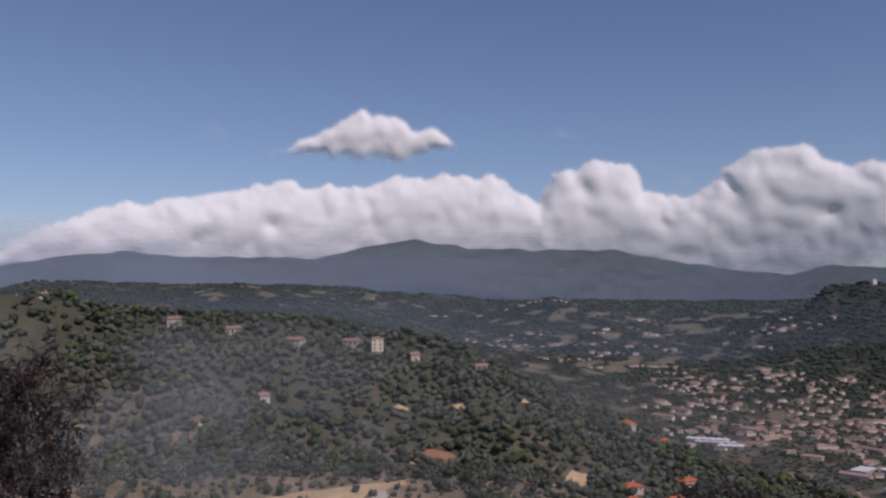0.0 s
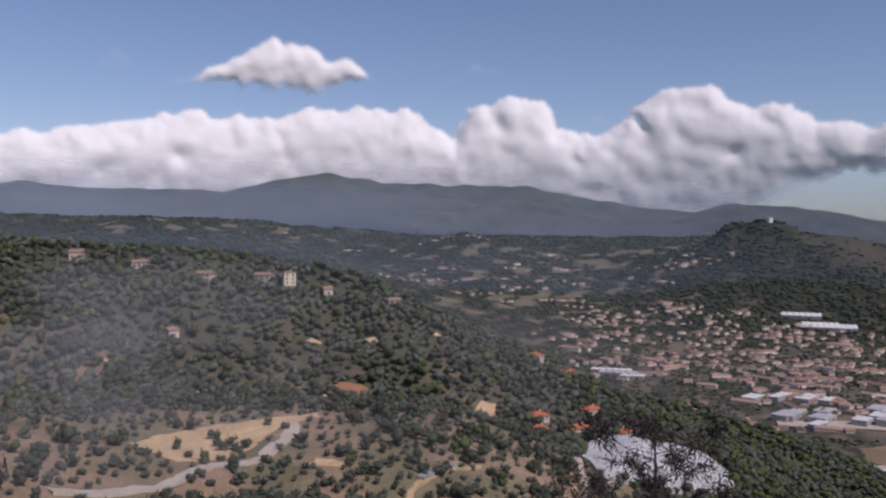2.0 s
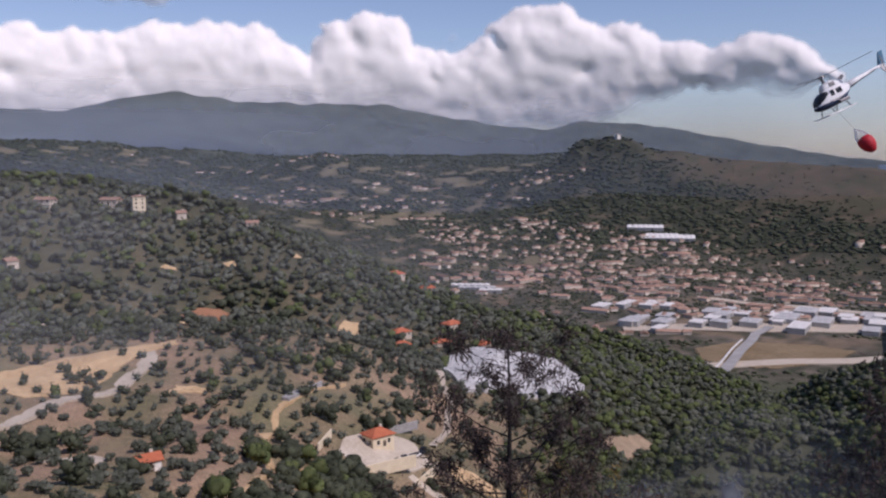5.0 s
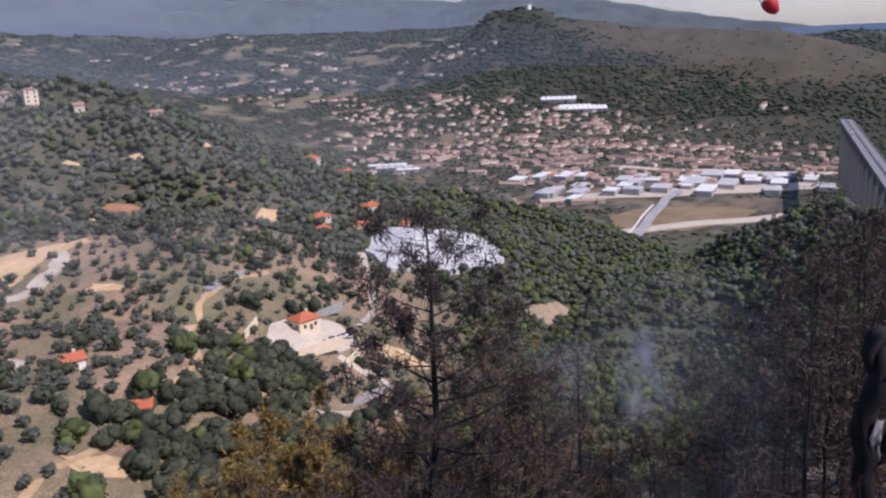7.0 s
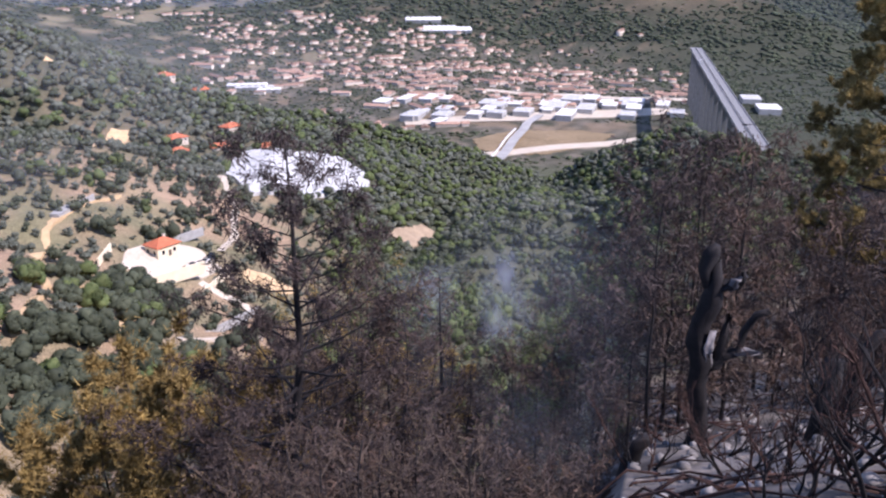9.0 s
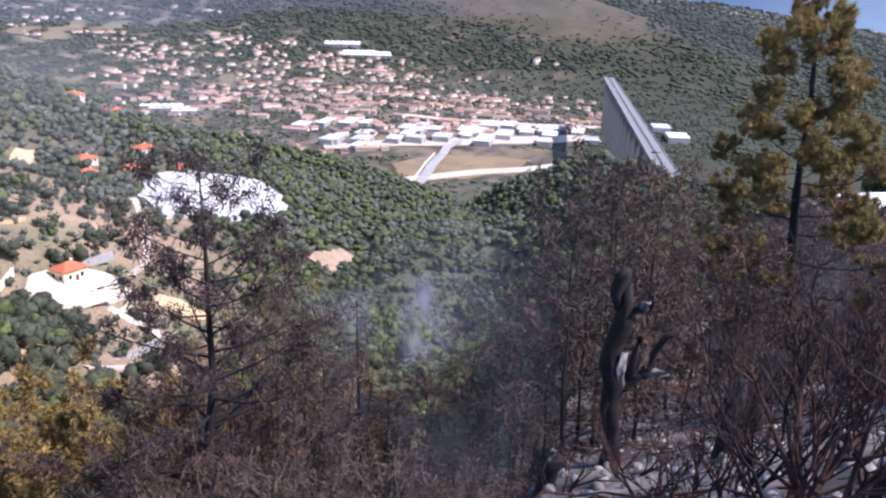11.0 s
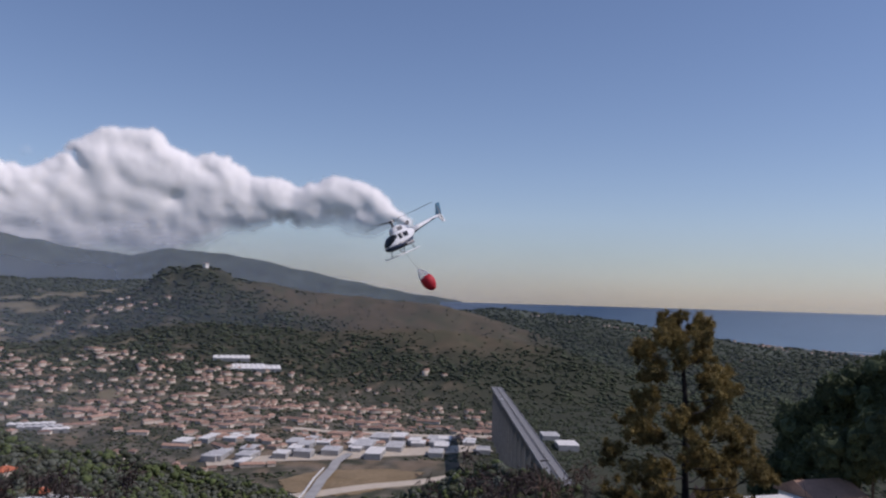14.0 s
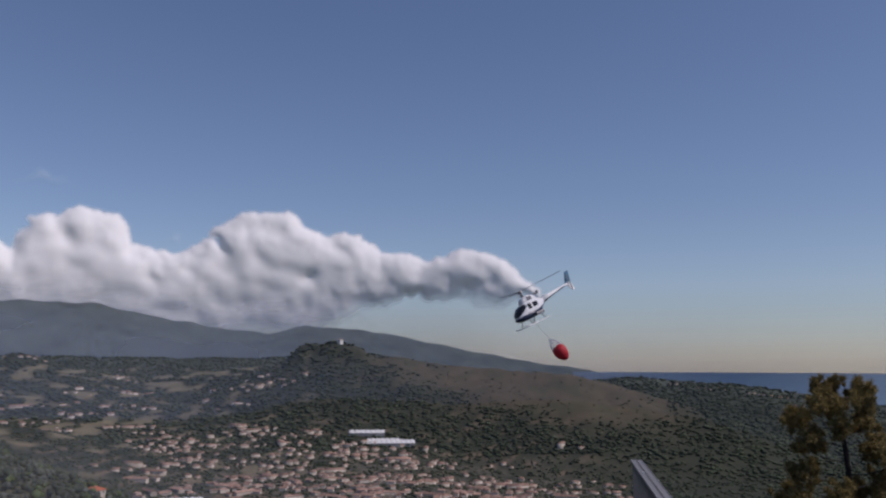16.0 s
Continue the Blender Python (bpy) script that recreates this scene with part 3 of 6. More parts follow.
def drape(name, outline, mat, label, category, lift=0.35, rings=7, rough=1.0, seed=1, level=None):
    """A cleared patch of ground inside an outline, following the land, with a low earth edge."""
    rng = random.Random(seed)
    pts = []
    for (x0, y0), (x1, y1) in zip(outline, outline[1:] + outline[:1]):
        n = max(2, int(math.hypot(x1 - x0, y1 - y0) / 4))
        pts += [(x0 + (x1 - x0) * k / n + rng.uniform(-rough, rough), y0 + (y1 - y0) * k / n + rng.uniform(-rough, rough)) for k in range(n)]
    CLEAR.append(list(outline))
    cx, cy = sum(p[0] for p in pts) / len(pts), sum(p[1] for p in pts) / len(pts)
    v = []
    for k in range(1, rings + 1):
        f = k / rings
        v += [(cx + (x - cx) * f, cy + (y - cy) * f, 0) for x, y in pts]
    v.append((cx, cy, 0))
    v += [(x, y, -1) for x, y in pts]
    xy = np.array(v)
    z = (height(xy[:, 0], xy[:, 1]) if level is None else np.full(len(v), level)) + lift + 0.15 * np.array([rng.uniform(-1, 1) for _ in v]) * (rough > 0)
    n, c = len(pts), len(pts) * rings
    z[c + 1:] -= lift + 1.5
    f = [(c, i, (i + 1) % n) for i in range(n)]
    for k in range(rings - 1):
        f += [(k * n + i, (k + 1) * n + i, (k + 1) * n + (i + 1) % n, k * n + (i + 1) % n) for i in range(n)]
    o = (rings - 1) * n
    f += [(o + i, c + 1 + i, c + 1 + (i + 1) % n, o + (i + 1) % n) for i in range(n)]
    return tagged(mesh(name, np.column_stack([xy[:, :2], z]), f, mat), label, category, kind="structure")


def ribbon(name, line, width, mat, label, category, lift=0.25, z=None):
    """A road or track along a line, laid on the land."""
    pts = []
    for (x0, y0), (x1, y1) in zip(line, line[1:]):
        n = max(2, int(math.hypot(x1 - x0, y1 - y0) / 5))
        pts += [(x0 + (x1 - x0) * k / n, y0 + (y1 - y0) * k / n) for k in range(n)]
    pts.append(line[-1])
    v = []
    rg_ = random.Random(len(pts))
    base_width = width
    for i, (x, y) in enumerate(pts):
        width = base_width * (rg_.uniform(0.7, 1.2) if base_width < 6 else 1.0)
        (xa, ya), (xb, yb) = pts[max(0, i - 2)], pts[min(len(pts) - 1, i + 2)]
        d = math.hypot(xb - xa, yb - ya)
        nx, ny = -(yb - ya) / d * width / 2, (xb - xa) / d * width / 2
        h = ground(x, y) + lift if z is None else z
        v += [(x - nx, y - ny, h - 1.2), (x - nx, y - ny, h), (x + nx, y + ny, h), (x + nx, y + ny, h - 1.2)]
        CLEAR.append([(x - 1.2 * nx, y - 1.2 * ny), (x + ny * 2, y - nx * 2), (x + 1.2 * nx, y + 1.2 * ny), (x - ny * 2, y + nx * 2)])
    f = [(4 * i + k, 4 * i + k + 1, 4 * i + k + 5, 4 * i + k + 4) for i in range(len(pts) - 1) for k in range(3)]
    return tagged(mesh(name, v, f, mat), label, category, kind="structure")


drape("ground_quarry", [(-86, 330), (-80, 352), (-60, 372), (-18, 396), (-17, 388), (-30, 374), (-36, 362), (-42, 342), (-52, 322), (-66, 312)], M_SAND, "dug-over ochre earth of a hillside building site", "earthwork")
ribbon("road_quarry", [(-92, 262), (-66, 284), (-50, 312), (-36, 332), (-27, 366), (-30, 382)], 7, M_PALE, "pale concrete road beside the dug earth", "road")
drape("ground_mound", [(-20, 527), (-9, 541), (3, 543), (12, 537), (-4, 526)], M_RUST, "red-brown earth heap above a pale cut bank", "earthwork", lift=2.0)
drape("ground_bank", [(-24, 512), (-8, 510), (14, 520), (40, 530), (38, 535), (10, 533), (-20, 524)], M_SAND, "pale cut earth bank among trees", "earthwork")
drape("ground_pit", [(58, 470), (66, 500), (82, 545), (92, 545), (88, 520), (74, 498), (66, 470), (60, 440), (50, 420), (48, 440)], M_SAND, "pale terraced earth cutting among trees", "earthwork")
drape("ground_pad", [(136, 490), (165, 535), (199, 552), (238, 556), (252, 535), (236, 500), (196, 462), (150, 430), (128, 415), (122, 440)], M_PAD, "large pale sheeted platform on the spur", "platform", lift=2.2, rough=0.4)
drape("ground_cliff", [(212, 425), (225, 440), (256, 462), (262, 452), (240, 430), (218, 408)], M_OCHRE, "bare ochre rock bank above the ravine", "rock bank", lift=1.5)
drape("ground_yard", [(40, 284), (44, 297), (58, 309), (74, 314), (79, 301), (67, 287), (53, 280)], M_PALE, "pale gravel farmyard with parked cars", "yard", lift=0.6, rough=0.3)
ribbon("road_farm", [(82, 318), (96, 345), (110, 390), (118, 440)], 5, M_PALE, "pale dirt lane through olive groves", "lane")
ribbon("road_grove", [(4, 205), (3, 214), (14, 250), (14, 276), (20, 305), (37, 330), (52, 350)], 3.6, M_SAND, "sandy track through the olive grove", "track")
ribbon("road_lower", [(-34, 160), (-24, 172), (-8, 196), (4, 205)], 3.2, M_SAND, "sandy track through the olive grove", "track")
ribbon("road_bench", [(45, 232), (74, 249), (82, 268), (66, 284)], 4.0, M_PALE, "pale walled lane below the farmhouse", "track")
ribbon("road_side", [(14, 250), (30, 268), (40, 283)], 3.2, M_SAND, "sandy track through the olive grove", "track")
for i, (x, y, r) in enumerate([(-50, 500, 9), (-30, 470, 8), (-72, 455, 10), (-88, 480, 9), (12, 600, 7), (-118, 440, 10), (-140, 500, 8), (60, 620, 7), (-28, 590, 8), (110, 610, 7), (100, 385, 8), (96, 300, 9), (-40, 250, 7), (-10, 330, 8), (30, 230, 6), (-60, 215, 7), (-12, 180, 6)]):
    g = 0.6 if y > 400 else 1.0
    drape("ground_glade.%03d" % i, [(x + r * g * math.cos(a) * random.uniform(0.7, 1.6), y + r * g * math.sin(a) * random.uniform(0.4, 1.0)) for a in np.linspace(0, 5.6, 9)], M_SAND if i % 3 else M_PALE, "bare dry earth between olive trees", "clearing", lift=0.3, seed=i)
# the valley floor by the river
drape("ground_meadow", [(585, 905), (612, 958), (690, 975), (775, 930), (805, 885), (745, 852), (645, 835), (602, 858)], material("dry meadow", (0.17, 0.125, 0.07), (0.29, 0.215, 0.13), 0.95, 0.02, 9.0, 0.2), "dry brown meadow beside the river", "meadow", lift=0.8, rough=3)
ribbon("road_river_bed", [(540, 860), (590, 868), (690, 858), (800, 838), (900, 815)], 26, M_PALE, "pale gravel river bed", "river bed", lift=1.2)
ribbon("road_main", [(500, 745), (540, 800), (600, 862), (650, 915), (700, 962), (735, 1000), (780, 1030)], 13, M_GREY, "grey two-lane road bridge crossing the river", "road", lift=5.0)
ribbon("road_verge", [(491, 748), (531, 806), (591, 868), (641, 921), (690, 968)], 2.2, M_WHITE, "pale concrete kerb along the road", "kerb", lift=6.0)
ribbon("road_yards", [(590, 1120), (680, 1080), (780, 1040), (900, 1010), (1010, 960)], 60, M_PALE, "pale yards between factory sheds", "yard", lift=0.8)
ribbon("road_valley", [(800, 1250), (960, 1150), (1120, 1040)], 26, M_PALE, "pale road along the valley floor", "road", lift=0.8)
# the beach
ribbon("road_beach", [(3640 * math.sin(radians(a)), 3640 * math.cos(radians(a))) for a in (65.5, 68, 71, 75)], 30, M_WHITE, "bright strip of sandy beach", "beach", lift=22)


def clear_mask(x, y, margin=0.0):
    """Which points lie in a clearing, road or yard."""
    out = np.zeros(len(x), bool)
    for poly in CLEAR:
        p = np.array(poly)
        lo, hi = p.min(0), p.max(0)
        near = np.where((x > lo[0]) & (x < hi[0]) & (y > lo[1]) & (y < hi[1]) & ~out)[0]
        if not len(near):
            continue
        inside = np.zeros(len(near), bool)
        X, Y = x[near], y[near]
        for (x0, y0), (x1, y1) in zip(p, np.roll(p, -1, 0)):
            cross = (y0 > Y) != (y1 > Y)
            inside ^= cross & (X < (x1 - x0) * (Y - y0) / (y1 - y0 + 1e-9) + x0)
        out[near] |= inside
    return out

# ---- woods and olive groves ----
def crown(seed, lobes, sprays, lobe_size=0.5, flat=0.8, level=2, spray=1.0):
    """A small crown: several lumpy lobes and loose sprays of leaves round them; about 1 m in radius, standing on z = 0."""
    rng = np.random.RandomState(seed)
    v0, f0 = ico(level)
    V, F, base = [], [], 0
    centres = []
    for i in range(lobes):
        a, r = rng.uniform(0, 6.28), rng.uniform(0.1, 0.6)
        c = np.array([r * math.cos(a), r * math.sin(a), rng.uniform(0.45, 1.1)])
        s = lobe_size * rng.uniform(0.7, 1.2)
        p = v0 * s * np.array([1, 1, flat]) * (1 + 0.75 * (rng.rand(len(v0)) - 0.5))[:, None] + c
        V.append(p)
        F.append(f0 + base)
        base += len(v0)
        centres.append((c, s))
    for i in range(sprays):
        c, s = centres[rng.randint(len(centres))]
        d = rng.normal(size=3)
        d /= np.linalg.norm(d)
        p = c + d * s * rng.uniform(0.85, 1.3)
        w = rng.uniform(0.06, 0.17) * spray
        tri = p + rng.normal(size=(3, 3)) * w
        V.append(tri)
        F.append(np.array([[0, 1, 2]]) + base)
        base += 3
    return np.concatenate(V), np.concatenate(F)


def tiny_crown(seed, rough=0.5):
    v, f = ico(1)
    rng = np.random.RandomState(seed)
    return v * (1 + rough * (rng.rand(len(v)) - 0.5))[:, None] * np.array([1, 1, 0.85]) + np.array([0, 0, 0.7]), f


CROWNS = [crown(i, 5, 85, 0.47, level=1) for i in range(6)]
DENSE = [crown(10 + i, 7, 420, 0.42, 0.9, spray=0.5) for i in range(5)]
SMALL = [crown(20 + i, 3, 20, 0.6, level=1) for i in range(5)]
SPECK = [tiny_crown(40 + i, 0.9) for i in range(8)]


def grid_points(az0, az1, r0, r1, step, seed):
    rng = np.random.RandomState(seed)
    lim = r1 + step
    gx, gy = np.meshgrid(np.arange(-lim, lim, step), np.arange(-lim, lim, step))
    x, y = (gx + rng.uniform(-0.42, 0.42, gx.shape) * step).ravel(), (gy + rng.uniform(-0.42, 0.42, gx.shape) * step).ravel()
    r, az = np.hypot(x, y), np.degrees(np.arctan2(x, y))
    k = (r > r0) & (r < r1) & (az > az0) & (az < az1)
    return x[k], y[k]


wx, wy = grid_points(-34, 63, 132, 420, 5.8, 11)
wx, wy = [np.concatenate(q) for q in zip((wx, wy), grid_points(-34, 63, 420, 930, 6.6, 12))]
wr, wa = np.hypot(wx, wy), np.degrees(np.arctan2(wx, wy))
rng = np.random.RandomState(5)
n60, n25 = soft_noise(wx, wy, 85, 12), soft_noise(wx, wy, 30, 13)
crest_r = np.interp(wa, [-34, 0, 11, 20, 27, 31, 34, 36, 40, 47, 63], [690, 730, 735, 810, 870, 905, 930, 920, 820, 660, 300])
wood = np.clip((wr - 440) / 120, 0, 1) + np.clip((wa - 17) / 8, 0, 1) + 0.9 * np.clip((n60 - 0.35) * 3, 0, 1) + np.clip((wr - 400) / 60, 0, 1) * np.clip((-wa - 2) / 6, 0, 1)
wood = np.clip(wood + 0.25 * n25, 0, 1)
# the dark oak thickets beside the farm track and below it
thicket = (np.hypot((wx - 38) / 45, (wy - 207) / 17) < 1) | (np.hypot((wx - 30) / 22, (wy - 255) / 18) < 1) | (np.hypot((wx - 14) / 34, (wy - 190) / 20) < 1) | (np.hypot((wx - 95) / 26, (wy - 470) / 20) < 1) | (np.hypot((wx - 36) / 42, (wy - 180) / 20) < 1)
wood = np.where(thicket, 1.0, wood)
keep = (wr < crest_r + 20) & (rng.rand(len(wx)) < np.where(wr < 430, 0.72 + 0.28 * wood, 0.80 + 0.18 * wood)) & ~clear_mask(wx, wy)
keep &= ~((wr > 520) & (wr < 668) & (rng.rand(len(wx)) < 0.85 * np.clip((-22.0 - wa + 1.5 * n25) / 4, 0, 1)))
keep &= ~((np.hypot((wx + 60) / 60, (wy - 560) / 40) < 1) & (rng.rand(len(wx)) < 0.2))
wx, wy, wr, wa, wood, n25, thicket = [q[keep] for q in (wx, wy, wr, wa, wood, n25, thicket)]
wz = height(wx, wy)
xyz = np.stack([wx, wy, wz - 0.2], 1)
kind = np.where(rng.rand(len(wx)) < 0.12 + np.where(wr > 430, 0.46, 0.62) * wood * (0.55 + 0.3 * (n25 > 0)), 1, 0)
kind = np.where((wa > 17) & (rng.rand(len(wx)) < 0.25), 0, kind)
kind = np.where(thicket, 1, kind)
kind = np.where((rng.rand(len(wx)) < 0.16 + 0.14 * (wa > 20)) & (wood > 0.4), 2, kind)
size = np.where(kind == 0, rng.uniform(1.4, 2.5, len(wx)), rng.uniform(2.0, 4.9, len(wx)))
size = np.where(wr > 420, rng.uniform(2.6, 5.2, len(wx)) * np.where(kind == 0, 0.85, 1.0), size)
size = np.where(thicket, np.maximum(size, rng.uniform(3.0, 5.2, len(wx))), size)
size3 = np.stack([size, size, size * rng.uniform(0.8, 1.25, len(wx))], 1)
turn = rng.uniform(0, 6.28, len(wx))
single = (wr < 318) & (wa > -16) & (wa < 13) & (kind == 0)
single &= np.cumsum(single) <= 230
for k, (name, mat, label) in enumerate([("olive_grove", M_OLIVE, "silvery grey-green olive trees on dry terraces"), ("oak_wood", M_OAK, "dark green oak and pine woodland"), ("green_scrub", M_GREEN, "fresh green scrub and young trees")]):
    for tier, shapes in enumerate((DENSE, CROWNS, SMALL)):
        s = np.where((kind == k) & ~single & (np.where((thicket & (wr < 300)) | (wr < 175), 0, np.where(wr < 460, 1, 2)) == tier))[0]
        if len(s):
            v, f = scatter(shapes, xyz[s], size3[s], turn[s], rng.randint(0, 5, len(s)))
            stuff_mesh(name, v, f, mat, label, "trees")

# bushes left standing in the dug earth
q = np.array([(-52, 336), (-48, 340), (-44, 343), (-55, 341), (-50, 345), (-46, 337), (-58, 352), (-38, 372), (-68, 330), (-62, 320)], float)
v, f = scatter(CROWNS, np.column_stack([q, height(q[:, 0], q[:, 1]) + 0.2]), rng.uniform(2.0, 3.4, len(q)), rng.uniform(0, 6, len(q)), rng.randint(0, 5, len(q)))
stuff_mesh("bushes", v, f, M_OAK, "dark bushes left in the dug-over earth", "bushes")

# the olive trees of the near grove, one by one
def tube(path, radii, sides=6):
    """Verts and faces of a tapered tube along a path."""
    v, f = [], []
    for i, (p, r) in enumerate(zip(path, radii)):
        d = (Vector(path[min(i + 1, len(path) - 1)]) - Vector(path[max(i - 1, 0)])).normalized()
        a = d.orthogonal().normalized()
        b = d.cross(a)
        v += [tuple(Vector(p) + r * (math.cos(k * 2 * math.pi / sides) * a + math.sin(k * 2 * math.pi / sides) * b)) for k in range(sides)]
    for i in range(len(path) - 1):
        f += [(i * sides + k, i * sides + (k + 1) % sides, (i + 1) * sides + (k + 1) % sides, (i + 1) * sides + k) for k in range(sides)]
    f.append(tuple(range((len(path) - 1) * sides, len(path) * sides)))
    return v, f


def olive(seed):
    rg = random.Random(seed)
    tree = tagged(new("olive_tree"), "gnarled olive tree with silvery grey-green crown", "tree", "olive trees of the grove")
    V, F = tube([(0, 0, -0.5), (0.1, 0.05, 0.3), (rg.uniform(-.1, .1), 0.0, 0.7)], [0.13, 0.09, 0.06], 6)
    for i in range(3):
        a = i * 2.1 + rg.random()
        v, f = tube([(0, 0, 0.45), (0.25 * math.cos(a), 0.25 * math.sin(a), 0.75), (0.5 * math.cos(a), 0.5 * math.sin(a), 1.0)], [0.06, 0.04, 0.02], 5)
        F += [tuple(q + len(V) for q in g) for g in f]
        V += v
    mesh("trunk", V, F, M_BARK, tree)
    v, f = crown(70 + seed, 5, 130, 0.48)
    mesh("crown", v, f, M_OLIVE, tree)
    return tree


protos = [olive(i) for i in range(4)]
first = {}
for n, i in enumerate(np.where(single)[0]):
    m = Matrix.Translation((wx[i], wy[i], wz[i])) @ Matrix.Rotation(turn[i], 4, "Z") @ Matrix.Diagonal((*size3[i], 1))
    p = protos[n % 4]
    if p not in first:
        first[p] = m
    else:
        ob = copy_thing(p, m)
        ob.matrix_basis = m
for p, m in first.items():
    p.matrix_basis = m

# far woods: valley gardens and hillsides
rng = np.random.RandomState(8)
n = 95000
fr = 960 * (3500 / 960) ** rng.rand(n) ** 0.75
fa = rng.uniform(-32, 78, n)
fx, fy = fr * np.sin(np.radians(fa)), fr * np.cos(np.radians(fa))
fz = height(fx, fy)
hill = np.where((fr > 1950) | ((fz > 62) & (fa > 22)), 1.0, 0.0)
brown = heath(fx, fy, fz)
patch = soft_noise(fx, fy, 130, 14)
river = (np.hypot((fx - 720) / 170, (fy - 900) / 90) < 1) | (np.hypot((fx - 800) / 230, (fy - 1060) / 90) < 1)
keep = (rng.rand(n) < np.where(hill > 0.5, 0.86 + 0.25 * patch, 0.66 + 0.7 * patch)) & ~river & (rng.rand(n) > 0.86 * brown) & ~clear_mask(fx, fy)
fel = np.degrees(np.arctan((fz + 5 - EYE) / fr))
behind = fel < np.interp(fa, [-34, -28, -8.6, 0, 6.3, 11.2, 20.5, 27, 31, 34, 40, 47, 55], [0.2, 0.2, -1.6, -3.1, -6.4, -9.2, -11.1, -12.2, -13.4, -15.4, -13.4, -11.6, -11])
keep &= ~behind & (rng.rand(n) > 1.1 * fields(fx, fy))
fx, fy, fz, fr, hill = fx[keep], fy[keep], fz[keep], fr[keep], hill[keep]
s = rng.uniform(1.7, 4.0, len(fx)) * (1 + 0.3 * hill) * (1 - 0.5 * brown[keep]) * np.clip(fr / 1700, 0.85, 1.4)
s3 = np.stack([s * 1.25, s * 1.25, s * rng.uniform(0.4, 0.75, len(s))], 1)
v, f = scatter(SPECK, np.stack([fx, fy, fz - 0.5], 1), s3, rng.uniform(0, 6.28, len(s)), rng.randint(0, 8, len(s)))
stuff_mesh("far_wood", v, f, M_FAR, "dark green woods and garden trees across the valley", "trees")

# ---- the town ----
def house_mesh(w, d, h, pitch, hip):
    """Walls and roof of a plain house; returns two (verts, faces)."""
    o = 0.6
    walls = ([(-w / 2, -d / 2, -6), (w / 2, -d / 2, -6), (w / 2, d / 2, -6), (-w / 2, d / 2, -6), (-w / 2, -d / 2, h), (w / 2, -d / 2, h), (w / 2, d / 2, h), (-w / 2, d / 2, h)],
             [(0, 1, 5, 4), (1, 2, 6, 5), (2, 3, 7, 6), (3, 0, 4, 7), (4, 5, 6, 7)])
    W, D, t = w / 2 + o, d / 2 + o, h + pitch
    e = W - (D if hip else 0)
    e = max(e, 0.3)
    roof = ([(-W, -D, h - 0.1), (W, -D, h - 0.1), (W, D, h - 0.1), (-W, D, h - 0.1), (-e, 0, t), (e, 0, t), (-W, -D, h - 0.4), (W, -D, h - 0.4), (W, D, h - 0.4), (-W, D, h - 0.4)],
            [(0, 1, 5, 4), (2, 3, 4, 5), (1, 2, 5), (3, 0, 4), (6, 7, 1, 0), (7, 8, 2, 1), (8, 9, 3, 2), (9, 6, 0, 3), (9, 8, 7, 6)])
    return walls, roof


def windows_for(w, d, h, parent):
    """Shuttered windows in rows on the four walls."""
    for side, (ln, off, rot) in enumerate([(w, d / 2, 0), (d, w / 2, 90), (w, d / 2, 180), (d, w / 2, 270)]):
        for lv in range(max(1, int(h // 3))):
            for k in range(max(1, int(ln // 3.6))):
                x = (k + 0.5) * ln / max(1, int(ln // 3.6)) - ln / 2
                bm = bmesh.new()
                m = pose(0, 0, 0, 0, 0, rot)
                box(bm, 1.1, 0.16, 1.5, m @ Matrix.Translation((x, -off, 1.8 + lv * 3)))
                wd = part("window", bm, M_GLASS, parent)
                bm = bmesh.new()
                box(bm, 1.4, 0.3, 0.12, m @ Matrix.Translation((x, -off - 0.05, 0.98 + lv * 3)))
                part("sill", bm, M_WHITE, wd)


def villa(x, y, w, d, h, pitch, rot, roofmat, label, hip=True, wallmat=None, dz=0.0):
    top = tagged(new("house"), label, "house")
    walls, roof = house_mesh(w, d, h, pitch, hip)
    mesh("wall", *walls, wallmat or M_WALL, top)
    r = mesh("roof", *roof, roofmat, top, "tiled pitched roof")
    windows_for(w, d, h, top)
    bm = bmesh.new()
    box(bm, 0.8, 0.8, 1.8, Matrix.Translation((w * 0.2, d * 0.15, h + pitch * 0.75)))
    part("chimney", bm, M_WALL, r)
    bm = bmesh.new()
    box(bm, 1.2, 0.2, 2.2, Matrix.Translation((0.4, -d / 2, 1.1)))
    part("door", bm, M_BARK, top)
    top.matrix_basis = pose(x, y, ground(x, y) + dz, 0, 0, rot)
    return top


M_CREAM = material("cream plaster", (0.66, 0.55, 0.38), (0.80, 0.70, 0.52), 0.85, 0.3, 9.0, 0.1)
villa(57, 298, 9.5, 7.5, 4.2, 2.2, 24, M_REDROOF, "cream farmhouse with bright red hipped roof", wallmat=M_CREAM, dz=0.6)
villa(-19, 234, 6, 5, 3.4, 1.4, 20, M_REDROOF, "small white hut with red tiled roof", hip=False, wallmat=M_WHITE)
villa(-3, 206, 5.5, 4.5, 2.6, 1.3, -10, M_REDROOF, "small red-roofed tool hut in the olive grove", hip=False)
for x, y, w, d, h, rot in [(119, 537, 12, 9, 3.6, 20), (146, 534, 14, 7, 3.2, 10), (163, 566, 13, 9, 4.8, 30), (116, 520, 11, 7, 3, 15), (143, 664, 15, 9, 3.8, 25), (168, 655, 12, 6, 3, 10), (180, 548, 11, 8, 3.4, 40)]:
    villa(x, y, w, d, h, 2.2, rot, M_REDROOF, "stuccoed country house with red tiled roof among trees")
villa(-52, 657, 9, 9, 13, 1.0, 15, M_ROOF, "tall pale square tower house on the ridge", wallmat=M_CREAM)
